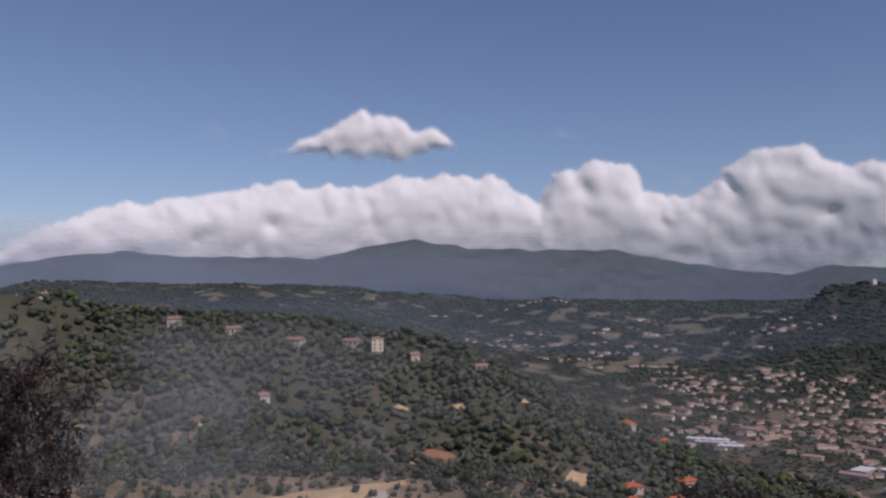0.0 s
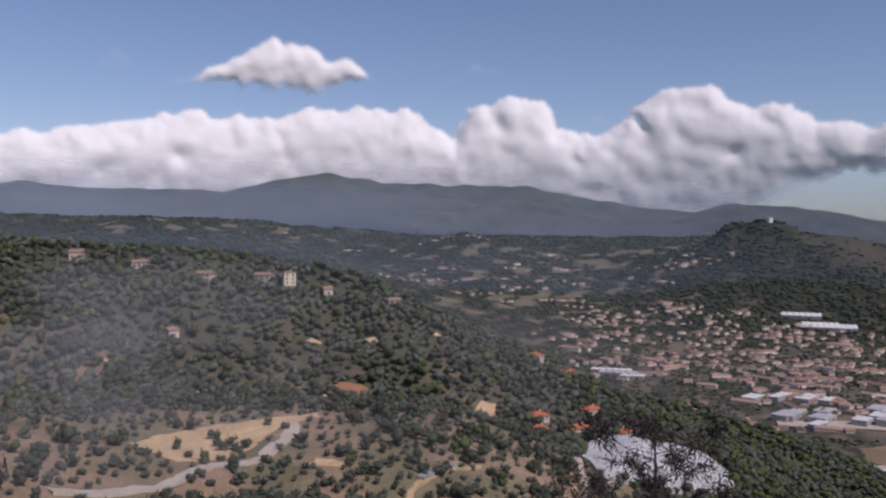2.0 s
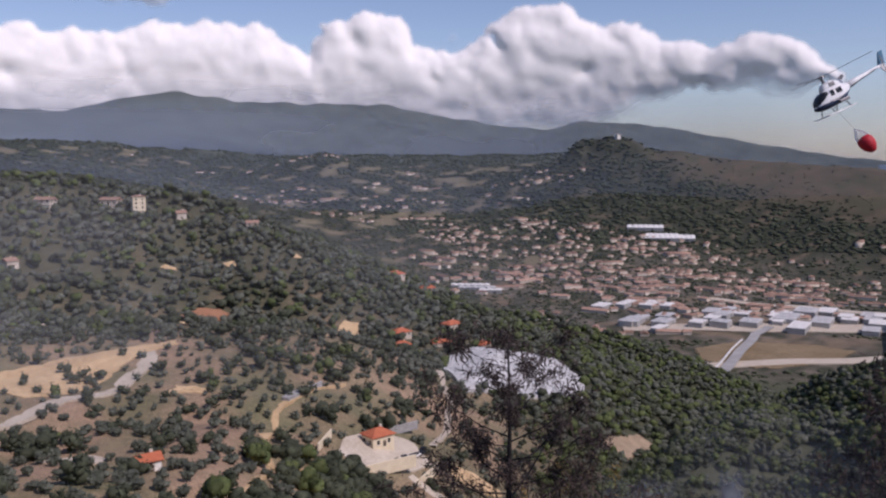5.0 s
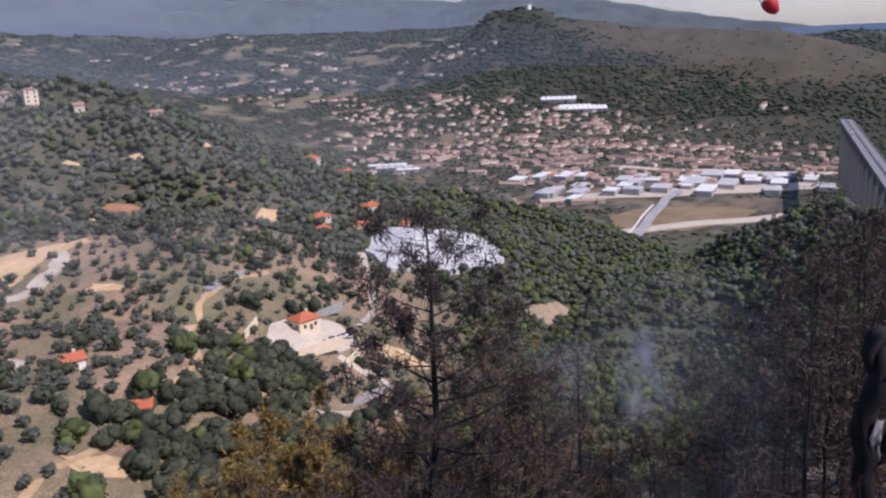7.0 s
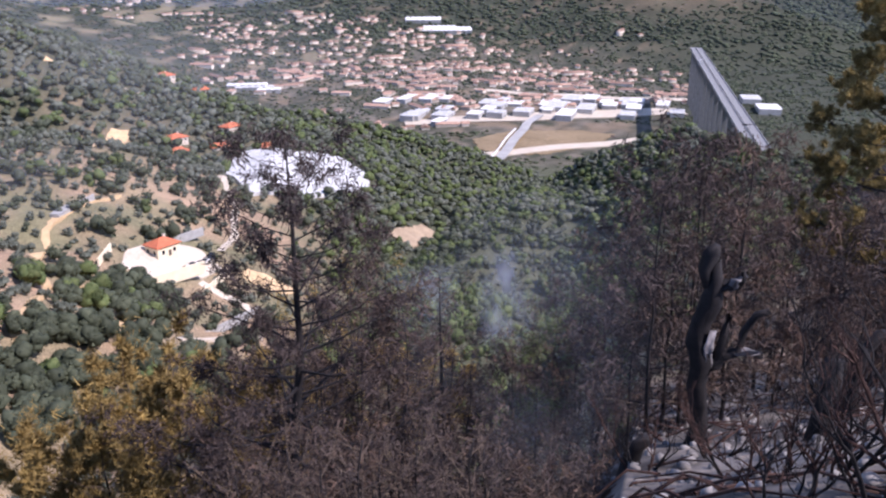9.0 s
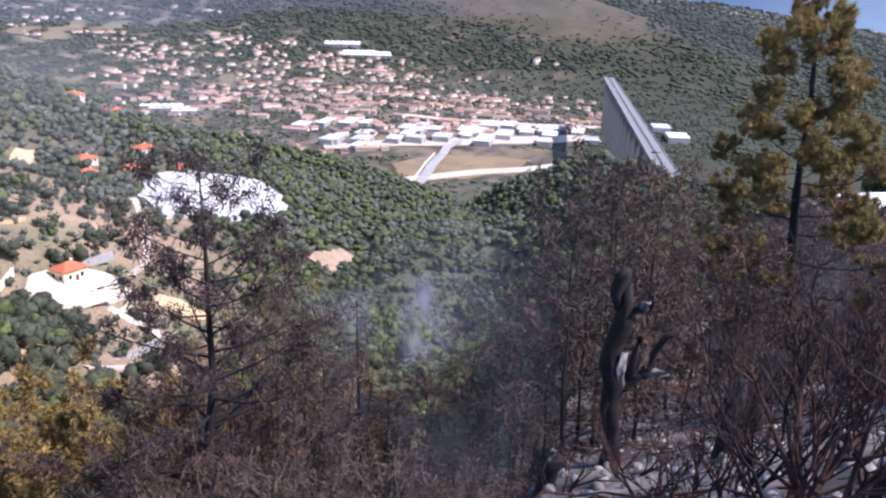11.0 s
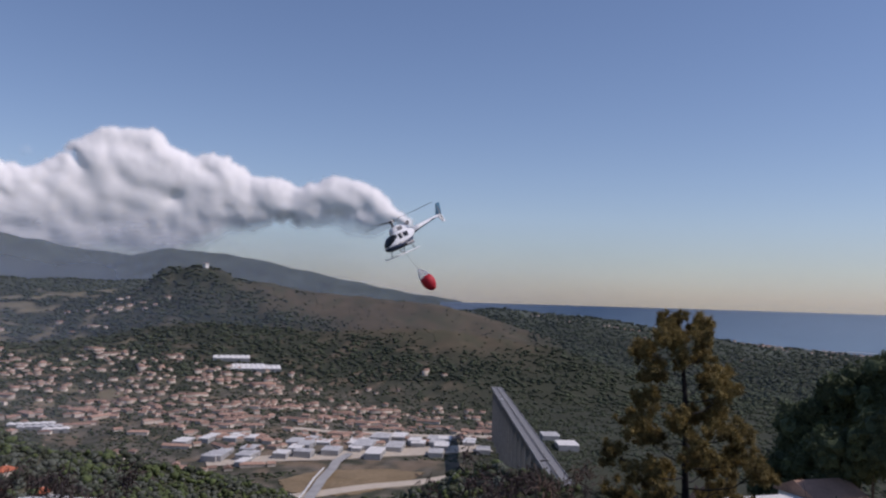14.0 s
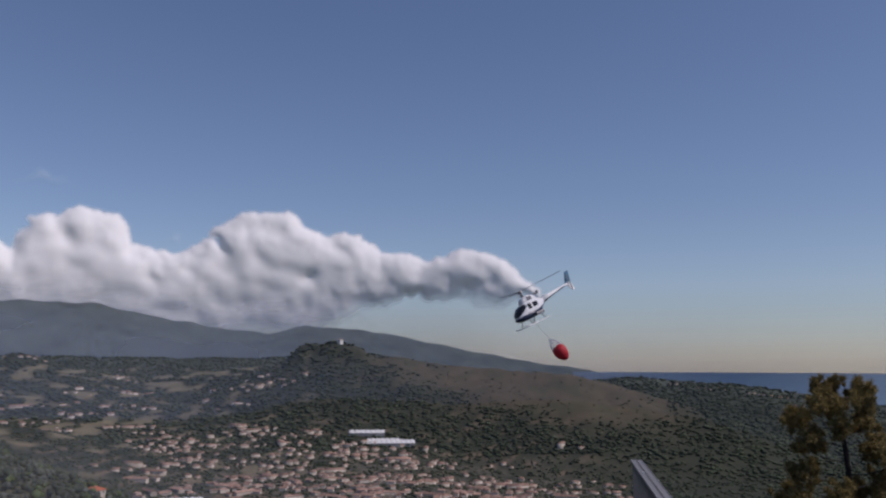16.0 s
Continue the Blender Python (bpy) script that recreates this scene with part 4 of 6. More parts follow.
for x, y, w in [(-72, 668, 14), (-112, 640, 13), (-160, 642, 11), (-205, 640, 9), (-22, 655, 7), (30, 655, 9), (-120, 560, 7)]:
    villa(x, y, w, 8, random.uniform(4, 7), 1.8, random.uniform(-30, 40), M_ROOF, "pale country house with tiled roof on the ridge", hip=False)
villa(-307, 596, 14, 9, 7, 1.5, 30, M_ROOF, "white villa with pine trees on the ridge", wallmat=M_WHITE)
villa(-282, 590, 8, 6, 3, 1.2, 10, M_ROOF, "low white outbuilding on the terraced ridge", wallmat=M_WHITE)
# low walls and shed of the farm
for i, (x, y, ln, rot, h) in enumerate([(52, 279, 34, 18, 3.2), (36, 288, 16, 66, 2.5), (72, 286, 24, 52, 2.5), (66, 316, 26, 24, 2.0), (34, 326, 22, 50, 1.6), (60, 246, 40, 28, 1.5)]):
    bm = bmesh.new()
    box(bm, ln, 0.6, h + 1.5, Matrix.Translation((0, 0, (h - 1.5) / 2)), 0.08)
    w = part("garden_wall", bm, M_CREAM if i < 3 else M_GREY)
    tagged(w, "pale plastered retaining wall round the farmyard", "wall", "farm walls").matrix_basis = pose(x, y, ground(x, y), 0, 0, rot)
shed = tagged(new("shed"), "low grey sheet-roofed shed in the grove", "shed")
bm = bmesh.new()
box(bm, 20, 4.4, 3.5, Matrix.Translation((0, 0, 0.8)))
part("wall", bm, M_GREY, shed)
bm = bmesh.new()
for k in range(20):
    box(bm, 0.96, 5.2, 0.14, Matrix.Translation((k - 9.5, 0, 2.7 + 0.02 * (k % 2))) @ pose(0, 0, 0, 6, 0, 0))
part("roof", bm, M_GREY, shed, "corrugated grey sheet roof")
shed.matrix_basis = pose(28, 318, ground(28, 318), 0, 0, 55) @ Matrix.Diagonal((0.6, 0.7, 0.6, 1))


def car(mat, label):
    c = tagged(new("car"), label, "car", "cars in the farmyard")
    bm = bmesh.new()
    box(bm, 4.2, 1.75, 0.75, Matrix.Translation((0, 0, 0.72)), 0.18)
    body = part("body", bm, mat, c)
    bm = bmesh.new()
    box(bm, 2.3, 1.55, 0.6, Matrix.Translation((-0.2, 0, 1.32)), 0.22)
    part("cabin", bm, M_GLASS, c, "dark glazed cabin")
    for x in (-1.3, 1.3):
        for y in (-0.8, 0.8):
            bm = bmesh.new()
            bmesh.ops.create_cone(bm, cap_ends=True, segments=14, radius1=0.33, radius2=0.33, depth=0.22, matrix=pose(x, y, 0.33, 90, 0, 0))
            part("wheel", bm, M_CHAR, c)
    return c


white_car = car(M_WHITE, "white parked car in the farmyard")
dark_car = car(M_GLASS, "dark parked car in the farmyard")
for i, (x, y) in enumerate([(66, 293), (69, 296), (72, 300), (75, 304), (62, 288), (77, 309)]):
    ob = (white_car, dark_car)[i % 2]
    m = pose(x, y, ground(x, y) + 0.85, 0, 0, 20 + 6 * i)
    if i < 2:
        ob.matrix_basis = m
    else:
        copy_thing(ob, m)

# houses across the valley
rng = np.random.RandomState(21)
kinds = []
for k in range(12):
    w, d, h = (rng.uniform(10, 19), rng.uniform(8, 13), rng.uniform(2.8, 6.0)) if k < 8 else (rng.uniform(24, 46), rng.uniform(10, 15), rng.uniform(2.8, 4.5))
    kinds.append(house_mesh(w, d, h, rng.uniform(1.8, 3.0), k % 2 == 0))


def tri(vf):
    v, f = vf
    return np.array(v, float), np.array([(q[0], q[i], q[i + 1]) for q in f for i in range(1, len(q) - 1)])


hx, hy = [], []
for az, r, sa, sr, count in [(30, 1500, 6.0, 190, 200), (34, 1600, 5.0, 170, 150), (25, 1560, 6, 230, 150), (39, 1480, 4, 120, 60), (30, 1800, 5, 110, 80), (18, 1700, 5, 260, 120), (21.5, 2060, 1.6, 50, 40), (16, 1950, 1.6, 70, 40), (27, 1880, 3.5, 70, 40),
                            (38, 1720, 3.5, 70, 40), (13, 2350, 4, 130, 44), (4, 2450, 2.5, 90, 30), (-6, 2900, 7, 240, 34), (10, 2950, 8, 160, 50), (57, 3150, 6, 120, 36), (67, 3500, 5.0, 60, 260), (45, 1560, 2.5, 90, 30), (20, 2450, 3, 70, 20), (8, 2150, 4, 120, 40)]:
    # rows of houses along the contours
    for _ in range(count // 4):
        a0, r0 = rng.normal(az, sa * 0.7), rng.normal(r, sr * 0.85)
        pitch = rng.uniform(14, 34)
        for k in range(rng.randint(2, 7)):
            hx.append(a0 + math.degrees((pitch * k + rng.normal(0, 5)) / r0))
            hy.append(r0 + rng.normal(0, 9))
ha, hr = np.array(hx), np.array(hy)
x, y = hr * np.sin(np.radians(ha)), hr * np.cos(np.radians(ha))
ok = (hr > 1130) & (hr < 3560) & ~((np.hypot((x - 740) / 190, (y - 930) / 105) < 1)) & ~((ha > 33) & (hr < 1330) & (ha < 52)) & ~clear_mask(x, y)
ok &= rng.rand(len(x)) < np.where(hr > 3000, 1.0, 0.92 - 0.8 * soft_noise(x, y, 130, 14))
seen = set()
for i in np.where(ok)[0]:
    cell = (int(x[i] // 13), int(y[i] // 13))
    ok[i] = cell not in seen
    seen.add(cell)
x, y, hr, ha = x[ok], y[ok], hr[ok], ha[ok]
order = np.argsort(hr)
x, y, hr, ha = x[order], y[order], hr[order], ha[order]
z = height(x, y)
turn = np.radians(-ha + rng.normal(0, 24, len(x)) + rng.choice([0, 0, 90], len(x)))
pick = rng.choice(12, len(x), p=[0.11] * 8 + [0.03] * 4)
scale = rng.uniform(0.5, 1.25, len(x)) * np.where(hr > 3000, 0.7, 1.0)
M_HWALL = material("washed plaster", (0.46, 0.38, 0.30), (0.70, 0.62, 0.53), 0.85, 0.15, 9.0, 0.1, per_object=0.4)
M_HROOF = material("sun-bleached clay tiles", (0.22, 0.13, 0.095), (0.46, 0.30, 0.22), 0.85, 0.3, 9.0, 0.3, per_object=0.35)
town = []
for w, r in kinds:
    h = tagged(new("house"), "small plastered town house with clay tile roof", "house", "houses of the valley town")
    mesh("wall", *w, M_HWALL, h)
    mesh("roof", *r, M_HROOF, h)
    town.append(h)
placed = set()
for i in range(280):
    k = int(pick[i])
    m = pose(x[i], y[i], z[i], 0, 0, math.degrees(turn[i]))
    if k not in placed:
        town[k].matrix_basis = m
        placed.add(k)
    else:
        copy_thing(town[k], m)
s = np.arange(280, len(x))
for j, (nm, mt) in enumerate([("far_house_wall", M_WALL), ("far_house_roof", M_ROOF)]):
    v, f = scatter([tri(kk[j]) for kk in kinds], np.stack([x, y, z], 1)[s], scale[s], turn[s], pick[s])
    stuff_mesh(nm, v, f, mt, "plastered houses with clay roofs across the far slopes", "houses")


def works(x, y, w, d, h, rot, style, label, tilt=0.0):
    """A factory shed: walls, a roof in bays, a loading door."""
    b = tagged(new("factory"), label, "factory", "sheds of the industrial estate")
    bm = bmesh.new()
    box(bm, w, d, h + 3, Matrix.Translation((0, 0, h / 2 - 1.5)))
    part("wall", bm, M_GREY, b)
    bays = max(2, int(w / 11))
    for k in range(bays):
        bw = w / bays
        cx = -w / 2 + (k + 0.5) * bw
        prof = [(-bw / 2, 0), (-bw * 0.25, 0.9), (0, 1.2), (bw * 0.25, 0.9), (bw / 2, 0)] if style == 0 else [(-bw / 2, 0.2), (bw * 0.3, 1.5), (bw / 2 - 0.2, 0.2)]
        v = [(cx + px, sy * (d / 2 + 0.4), h + pz + 0.05) for sy in (-1, 1) for px, pz in prof]
        n = len(prof)
        f = [(i, i + 1, n + i + 1, n + i) for i in range(n - 1)] + [tuple(range(n))[::-1], tuple(range(n, 2 * n)), (0, n, 2 * n - 1, n - 1)]
        mesh("roof", v, f, M_WHITE if (int(x) + int(y)) % 3 else M_PAD, b)
    bm = bmesh.new()
    box(bm, 5, 0.3, 4, Matrix.Translation((w * 0.2, -d / 2, 2)))
    part("door", bm, M_ASPHALT, b, "dark loading door")
    b.matrix_basis = pose(x, y, ground(x, y) + 0.3, tilt, 0, rot)


for x_, y_, w, d, h, rot, st in [(610, 1130, 48, 22, 7, 38, 0), (650, 1105, 40, 24, 7, 38, 0), (628, 1078, 36, 14, 6, 38, 1), (690, 1075, 30, 20, 8, 40, 1), (720, 1062, 26, 26, 10, 40, 0), (770, 1060, 38, 26, 8, 42, 0), (815, 1010, 56, 24, 8, 42, 1), (845, 1075, 60, 30, 8, 42, 0),
                                (880, 1040, 56, 26, 8, 42, 0), (905, 1105, 44, 30, 9, 42, 0), (905, 970, 40, 22, 7, 44, 0), (945, 1000, 40, 24, 7, 44, 1), (940, 1060, 34, 20, 7, 42, 0), (980, 940, 36, 22, 7, 46, 0), (985, 1035, 30, 22, 7, 44, 1), (760, 1115, 40, 20, 6, 40, 1),
                                (1090, 930, 46, 30, 9, 48, 0), (1130, 890, 50, 34, 9, 48, 0), (1170, 960, 46, 30, 8, 48, 0), (1050, 900, 40, 24, 8, 46, 0)]:
    works(x_, y_, w, d, h, rot, st, "white-roofed industrial shed on the valley floor")
rg = random.Random(17)
for i in range(20):
    x_ = 600 + 430 * (i + rg.random() * 0.6) / 20
    y_ = 1125 - 0.42 * (x_ - 610) + rg.choice([20, 50, 85, 125]) + rg.uniform(-12, 12)
    works(x_, y_, rg.uniform(30, 70), rg.uniform(14, 24), rg.uniform(4, 6), 41 + rg.uniform(-4, 4), i % 2, "pale-roofed workshop on the valley floor")
for x_, y_, w, d, rot in [(992, 1778, 84, 26, -30), (1003, 1722, 80, 40, -28), (1046, 1706, 60, 30, -28), (446, 1425, 70, 9, -20), (452, 1405, 66, 9, -20), (470, 1385, 40, 9, -20)]:
    works(x_, y_, w, d, 6, rot, 0, "long white glasshouse on the slope", 11.0)
villa(1174, 2277, 14, 10, 9, 1.5, 20, M_ROOF, "small white chapel on the wooded hilltop", wallmat=M_WHITE)

# slender cypresses and round pines by the villa on the ridge
for i, (x, y, h, k) in enumerate([(-301, 602, 13, 0.14), (-287, 604, 9, 0.15), (-309, 612, 8, 0.5), (-275, 596, 8, 0.45), (-331, 612, 10, 0.5), (-262, 598, 6, 0.5), (-317, 596, 5, 0.5)]):
    tree = tagged(new("cypress_tree" if k < 0.3 else "pine_tree"), "slender dark cypress by the white villa" if k < 0.3 else "dark round pine by the white villa", "tree", "trees by the ridge villa")
    mesh("trunk", *tube([(0, 0, -1), (0.05, 0, h * 0.3), (0, 0.05, h * 0.7)], [0.25, 0.2, 0.08], 6), M_BARK, tree)
    v, f = crown(860 + i, 7, 200, 0.5, 0.9)
    mesh("crown", v * np.array([h * k, h * k, h * 0.62]) + np.array([0, 0, h * 0.02]), f, M_OAK, tree)
    tree.matrix_basis = pose(x, y, ground(x, y))

# ---- the motorway viaduct ----
M_ROADWAY = material("worn pale asphalt", (0.17, 0.17, 0.175), (0.26, 0.26, 0.26), 0.9, 0.2, 9.0, 0.2)
# deck and pier concrete, darkened in its colour to hold the viaduct's shade
M_SHADE_TONED = material("shade-toned concrete", (0.12, 0.118, 0.115), (0.22, 0.215, 0.205), 0.9, 0.08, 9.0, 0.3)
viaduct = tagged(new("viaduct"), "tall grey concrete motorway viaduct across the valley", "viaduct")
p0, p1 = Vector((1086, 1014, 92)), Vector((560, 440, 92))
along = (p1 - p0).normalized()
side = Vector((along.y, -along.x, 0))
length = (p1 - p0).length
yaw = math.degrees(math.atan2(along.y, along.x))
for s_ in (-4.9, 4.9):
    mid = (p0 + p1) / 2 + side * s_
    bm = bmesh.new()
    box(bm, length, 8.8, 2.2, Matrix.Translation((0, 0, -1.1)))
    box(bm, length, 5.5, 3.0, Matrix.Translation((0, 0, -3.5)))
    part("deck", bm, M_SHADE_TONED, viaduct).matrix_basis = pose(*mid, 0, 0, yaw)
    bm = bmesh.new()
    box(bm, length, 7.6, 0.12, Matrix.Translation((0, 0, 0.06)))
    part("carriageway", bm, M_ROADWAY, viaduct, "pale worn asphalt carriageway").matrix_basis = pose(*mid, 0, 0, yaw)
    for e_ in (-4.15, 4.15):
        bm = bmesh.new()
        box(bm, length, 0.4, 1.1, Matrix.Translation((0, e_, 0.6)))
        part("parapet", bm, M_GREY, viaduct, "pale concrete parapet").matrix_basis = pose(*mid, 0, 0, yaw)
    for k in range(15):
        c = p0 + along * (20 + k * 52) + side * s_
        g = ground(c.x, c.y) - 3
        if g > 84:
            continue
        bm = bmesh.new()
        box(bm, 2.6, 4.6, 87 - g, Matrix.Translation((0, 0, (87 - g) / 2)), 0.4)
        part("pier", bm, M_SHADE_TONED, viaduct, "dark shade-toned concrete pier").matrix_basis = pose(c.x, c.y, g, 0, 0, yaw)
bm = bmesh.new()
box(bm, 6, 2.5, 2.8, Matrix.Translation((0, 0, 1.9)), 0.2)
lorry = tagged(part("lorry", bm, M_WHITE), "small white lorry on the viaduct", "lorry")
c = p0 + along * 190 + side * 4.9
lorry.matrix_basis = pose(c.x, c.y, 92, 0, 0, yaw)

# the terrace house below the pines
top = tagged(new("house"), "white flat-terraced house with terracotta roof below pines", "house")
bm = bmesh.new()
box(bm, 15, 9, 8, Matrix.Translation((0, 0, 1)))
part("wall", bm, M_WHITE, top)
bm = bmesh.new()
box(bm, 15.6, 9.6, 0.5, Matrix.Translation((0, 0, 5.2)), 0.08)
part("terrace", bm, M_WHITE, top, "white flat roof terrace")
v, f = house_mesh(9, 8, 6.5, 1.8, False)[1]
mesh("roof", [(a + 10, b + 4, c_ - 0.6) for a, b, c_ in v], f, M_ROOF, top, "terracotta gable roof")
v, f = house_mesh(9, 8, 6.5, 1.8, False)[0]
mesh("wing", [(a + 10, b + 4, c_ - 0.6) for a, b, c_ in v], f, M_WHITE, top)
for k in range(4):
    bm = bmesh.new()
    box(bm, 1.1, 0.3, 1.5, Matrix.Translation((-5 + 3.4 * k, -4.5, 3.2)))
    part("window", bm, M_GLASS, top)
top.matrix_basis = pose(124.5, 56.5, 215.2, 0, 0, -25)

# ---- the burnt slope ----
def spot(az, r):
    a = radians(az)
    x, y = r * math.sin(a), r * math.cos(a)
    return x, y, ground(x, y)


def needle_tuft(seed, width):
    """A brush of thin needles standing out from a twig's end, over a small dense heart."""
    rn = np.random.RandomState(seed)
    v0, f0 = ico(1)
    V, F, base = [v0 * 0.42 * (1 + 0.7 * (rn.rand(len(v0)) - 0.5))[:, None]], [f0], len(v0)
    d = rn.normal(size=(95, 3)) + np.array([0, 0, 0.5])
    d /= np.linalg.norm(d, axis=1)[:, None]
    s = np.cross(d, rn.normal(size=(95, 3)))
    s /= np.linalg.norm(s, axis=1)[:, None]
    tip = d * rn.uniform(0.6, 1.1, (95, 1))
    V.append(np.stack([d * 0.25 - s * width, d * 0.25 + s * width, tip], 1).reshape(-1, 3))
    F.append(np.arange(285).reshape(-1, 3) + base)
    return np.concatenate(V), np.concatenate(F)


def limb(pts, radii, seed, sides=10):
    v, f = tube(pts, radii, sides)
    rn = random.Random(seed)
    return [(a + rn.uniform(-0.045, 0.045), b + rn.uniform(-0.045, 0.045), c + rn.uniform(-0.05, 0.05)) for a, b, c in v], f


def burnt_pine(az, r, top_el, seed, spread=0.28, needles=1500, mat=None, name="burnt_pine", label="scorched pine with blackened trunk and bare branches", bare=0.35, rise=0.5, clump=0.0, trunk=0.014, branches=34, leaf=0.09, lean=0.0, wide=0.13, tufts=0):
    """A pine on the slope: tapered bent trunk, whorls of branches with twigs, and what is left of its needles."""
    rg = random.Random(seed)
    x, y, z = spot(az, r)
    h = EYE + r * math.tan(radians(top_el)) - z
    if h < 1.2:
        return None
    tree = tagged(new(name), label, "tree", "burnt trees on the slope")
    bend = [(rg.uniform(-1, 1) * 0.012 * h, rg.uniform(-1, 1) * 0.012 * h) for _ in range(9)]
    path = [Vector((bend[i][0] * (i > 0) + lean * h * i / 8, bend[i][1] * (i > 0), -0.5 + (h + 0.5) * i / 8)) for i in range(9)]
    rad = [max(0.012, trunk * h * (1 - 0.93 * i / 8)) for i in range(9)]
    mesh("trunk", *tube(path, rad, 8), M_CHAR, tree, smooth=True)
    BV, BF, tips = [], [], []

    def add(pts, r0, r1, sides=4):
        v, f = tube(pts, [r0 + (r1 - r0) * i / (len(pts) - 1) for i in range(len(pts))], sides)
        BF.extend(tuple(q + len(BV) for q in g) for g in f)
        BV.extend(v)

    for b in range(branches):
        t = bare * 0.5 + (0.99 - bare * 0.5) * (b + rg.random()) / branches
        i = min(7, int(t * 8))
        p = path[i].lerp(path[i + 1], t * 8 - i)
        a = b * 2.4 + rg.uniform(-0.5, 0.5)
        ln = h * spread * (1.05 - t) ** 0.65 * rg.uniform(0.6, 1.2) + 0.25
        up = rise * (0.25 + t)
        d = Vector((math.cos(a), math.sin(a), up * 0.5))
        pts = [p, p + d * ln * 0.4, p + d * ln * 0.75 + Vector((0, 0, up * ln * 0.12)), p + d * ln + Vector((rg.uniform(-.1, .1) * ln, rg.uniform(-.1, .1) * ln, up * ln * 0.35))]
        r0 = max(0.010, trunk * h * 0.36 * (1.1 - t))
        add(pts, r0, 0.004)
        for k in range(4):
            s = rg.uniform(0.68, 1) if clump > 0.8 else rg.uniform(0.3, 1)
            j = min(2, int(s * 3))
            q = pts[j].lerp(pts[j + 1], s * 3 - j)
            e = (d + Vector((rg.uniform(-1, 1), rg.uniform(-1, 1), rg.uniform(-0.4, 0.9))) * 0.8).normalized()
            l2 = ln * rg.uniform(0.18, 0.42)
            add([q, q + e * l2 * 0.6, q + e * l2 + Vector((0, 0, -0.1 * l2))], 0.006 + 0.002 * h / 8, 0.003, 3)
            tips.append((q + e * l2, t))
            tips.append((q + e * l2 * 0.6, t))
        tips.append((pts[-1], t))
    mesh("branchwork", BV, BF, M_CHAR if bare > 0.2 else M_BARK, tree)
    if needles:
        rn = np.random.RandomState(seed)
        tp = np.array([q[:] for q, _ in tips])
        tt = np.array([t for _, t in tips])
        w = np.where(tt > bare, 1.3 - 0.9 * tt, 0.15)
        c = tp[rn.choice(len(tp), needles, p=w / w.sum())]
        c = c + rn.normal(0, leaf * (1.1 + 0.9 * clump), (needles, 3)) * np.array([1, 1, 1.2])
        d = rn.normal(size=(needles, 3)) + np.array([0, 0, 0.6 if clump else -0.6])
        d /= np.linalg.norm(d, axis=1)[:, None]
        s = np.cross(d, rn.normal(size=(needles, 3)))
        s /= np.linalg.norm(s, axis=1)[:, None]
        ln = leaf * rn.uniform(0.8, 2.0, (needles, 1))
        v = np.stack([c - s * ln * wide, c + s * ln * wide, c + d * ln * 1.6], 1).reshape(-1, 3)
        mesh("crown", v, np.arange(needles * 3).reshape(-1, 3), mat or M_SCORCH, tree, "thin browned needles")
    if tufts:
        rn = np.random.RandomState(seed + 1)
        ends = [q for q, t in tips if t > bare]
        pick = rn.choice(len(ends), min(tufts, len(ends)), replace=False)
        kinds_ = [needle_tuft(900 + k, 0.05 if clump > 0.8 else 0.11) for k in range(4)]
        c = np.array([ends[k][:] for k in pick])
        v, f = scatter(kinds_, c, rn.uniform(0.30, 0.52, len(c)), rn.uniform(0, 6.28, len(c)), rn.randint(0, 4, len(c)))
        mesh("foliage", v, f, mat, tree, "yellowed needle tufts")
    tree.matrix_basis = pose(x, y, z, 0, 0, rg.uniform(0, 360) if not lean else 0)
    return tree


M_DUSK = foliage("blackened needles", (0.035, 0.027, 0.026), (0.10, 0.072, 0.062), scale=1.0)
M_PINE = foliage("dark pine needles", (0.042, 0.062, 0.033), (0.115, 0.14, 0.066), scale=0.5)
burnt_pine(19.4, 17.5, -12.2, 3, spread=0.30, needles=19000, mat=M_DUSK, bare=0.32, rise=0.6, branches=84, leaf=0.085, trunk=0.017, lean=0.025, label="tall scorched pine with fine blackened twigs")
burnt_pine(31.3, 19, -21.5, 8, spread=0.22, needles=900, mat=M_DUSK, bare=0.2, branches=26)


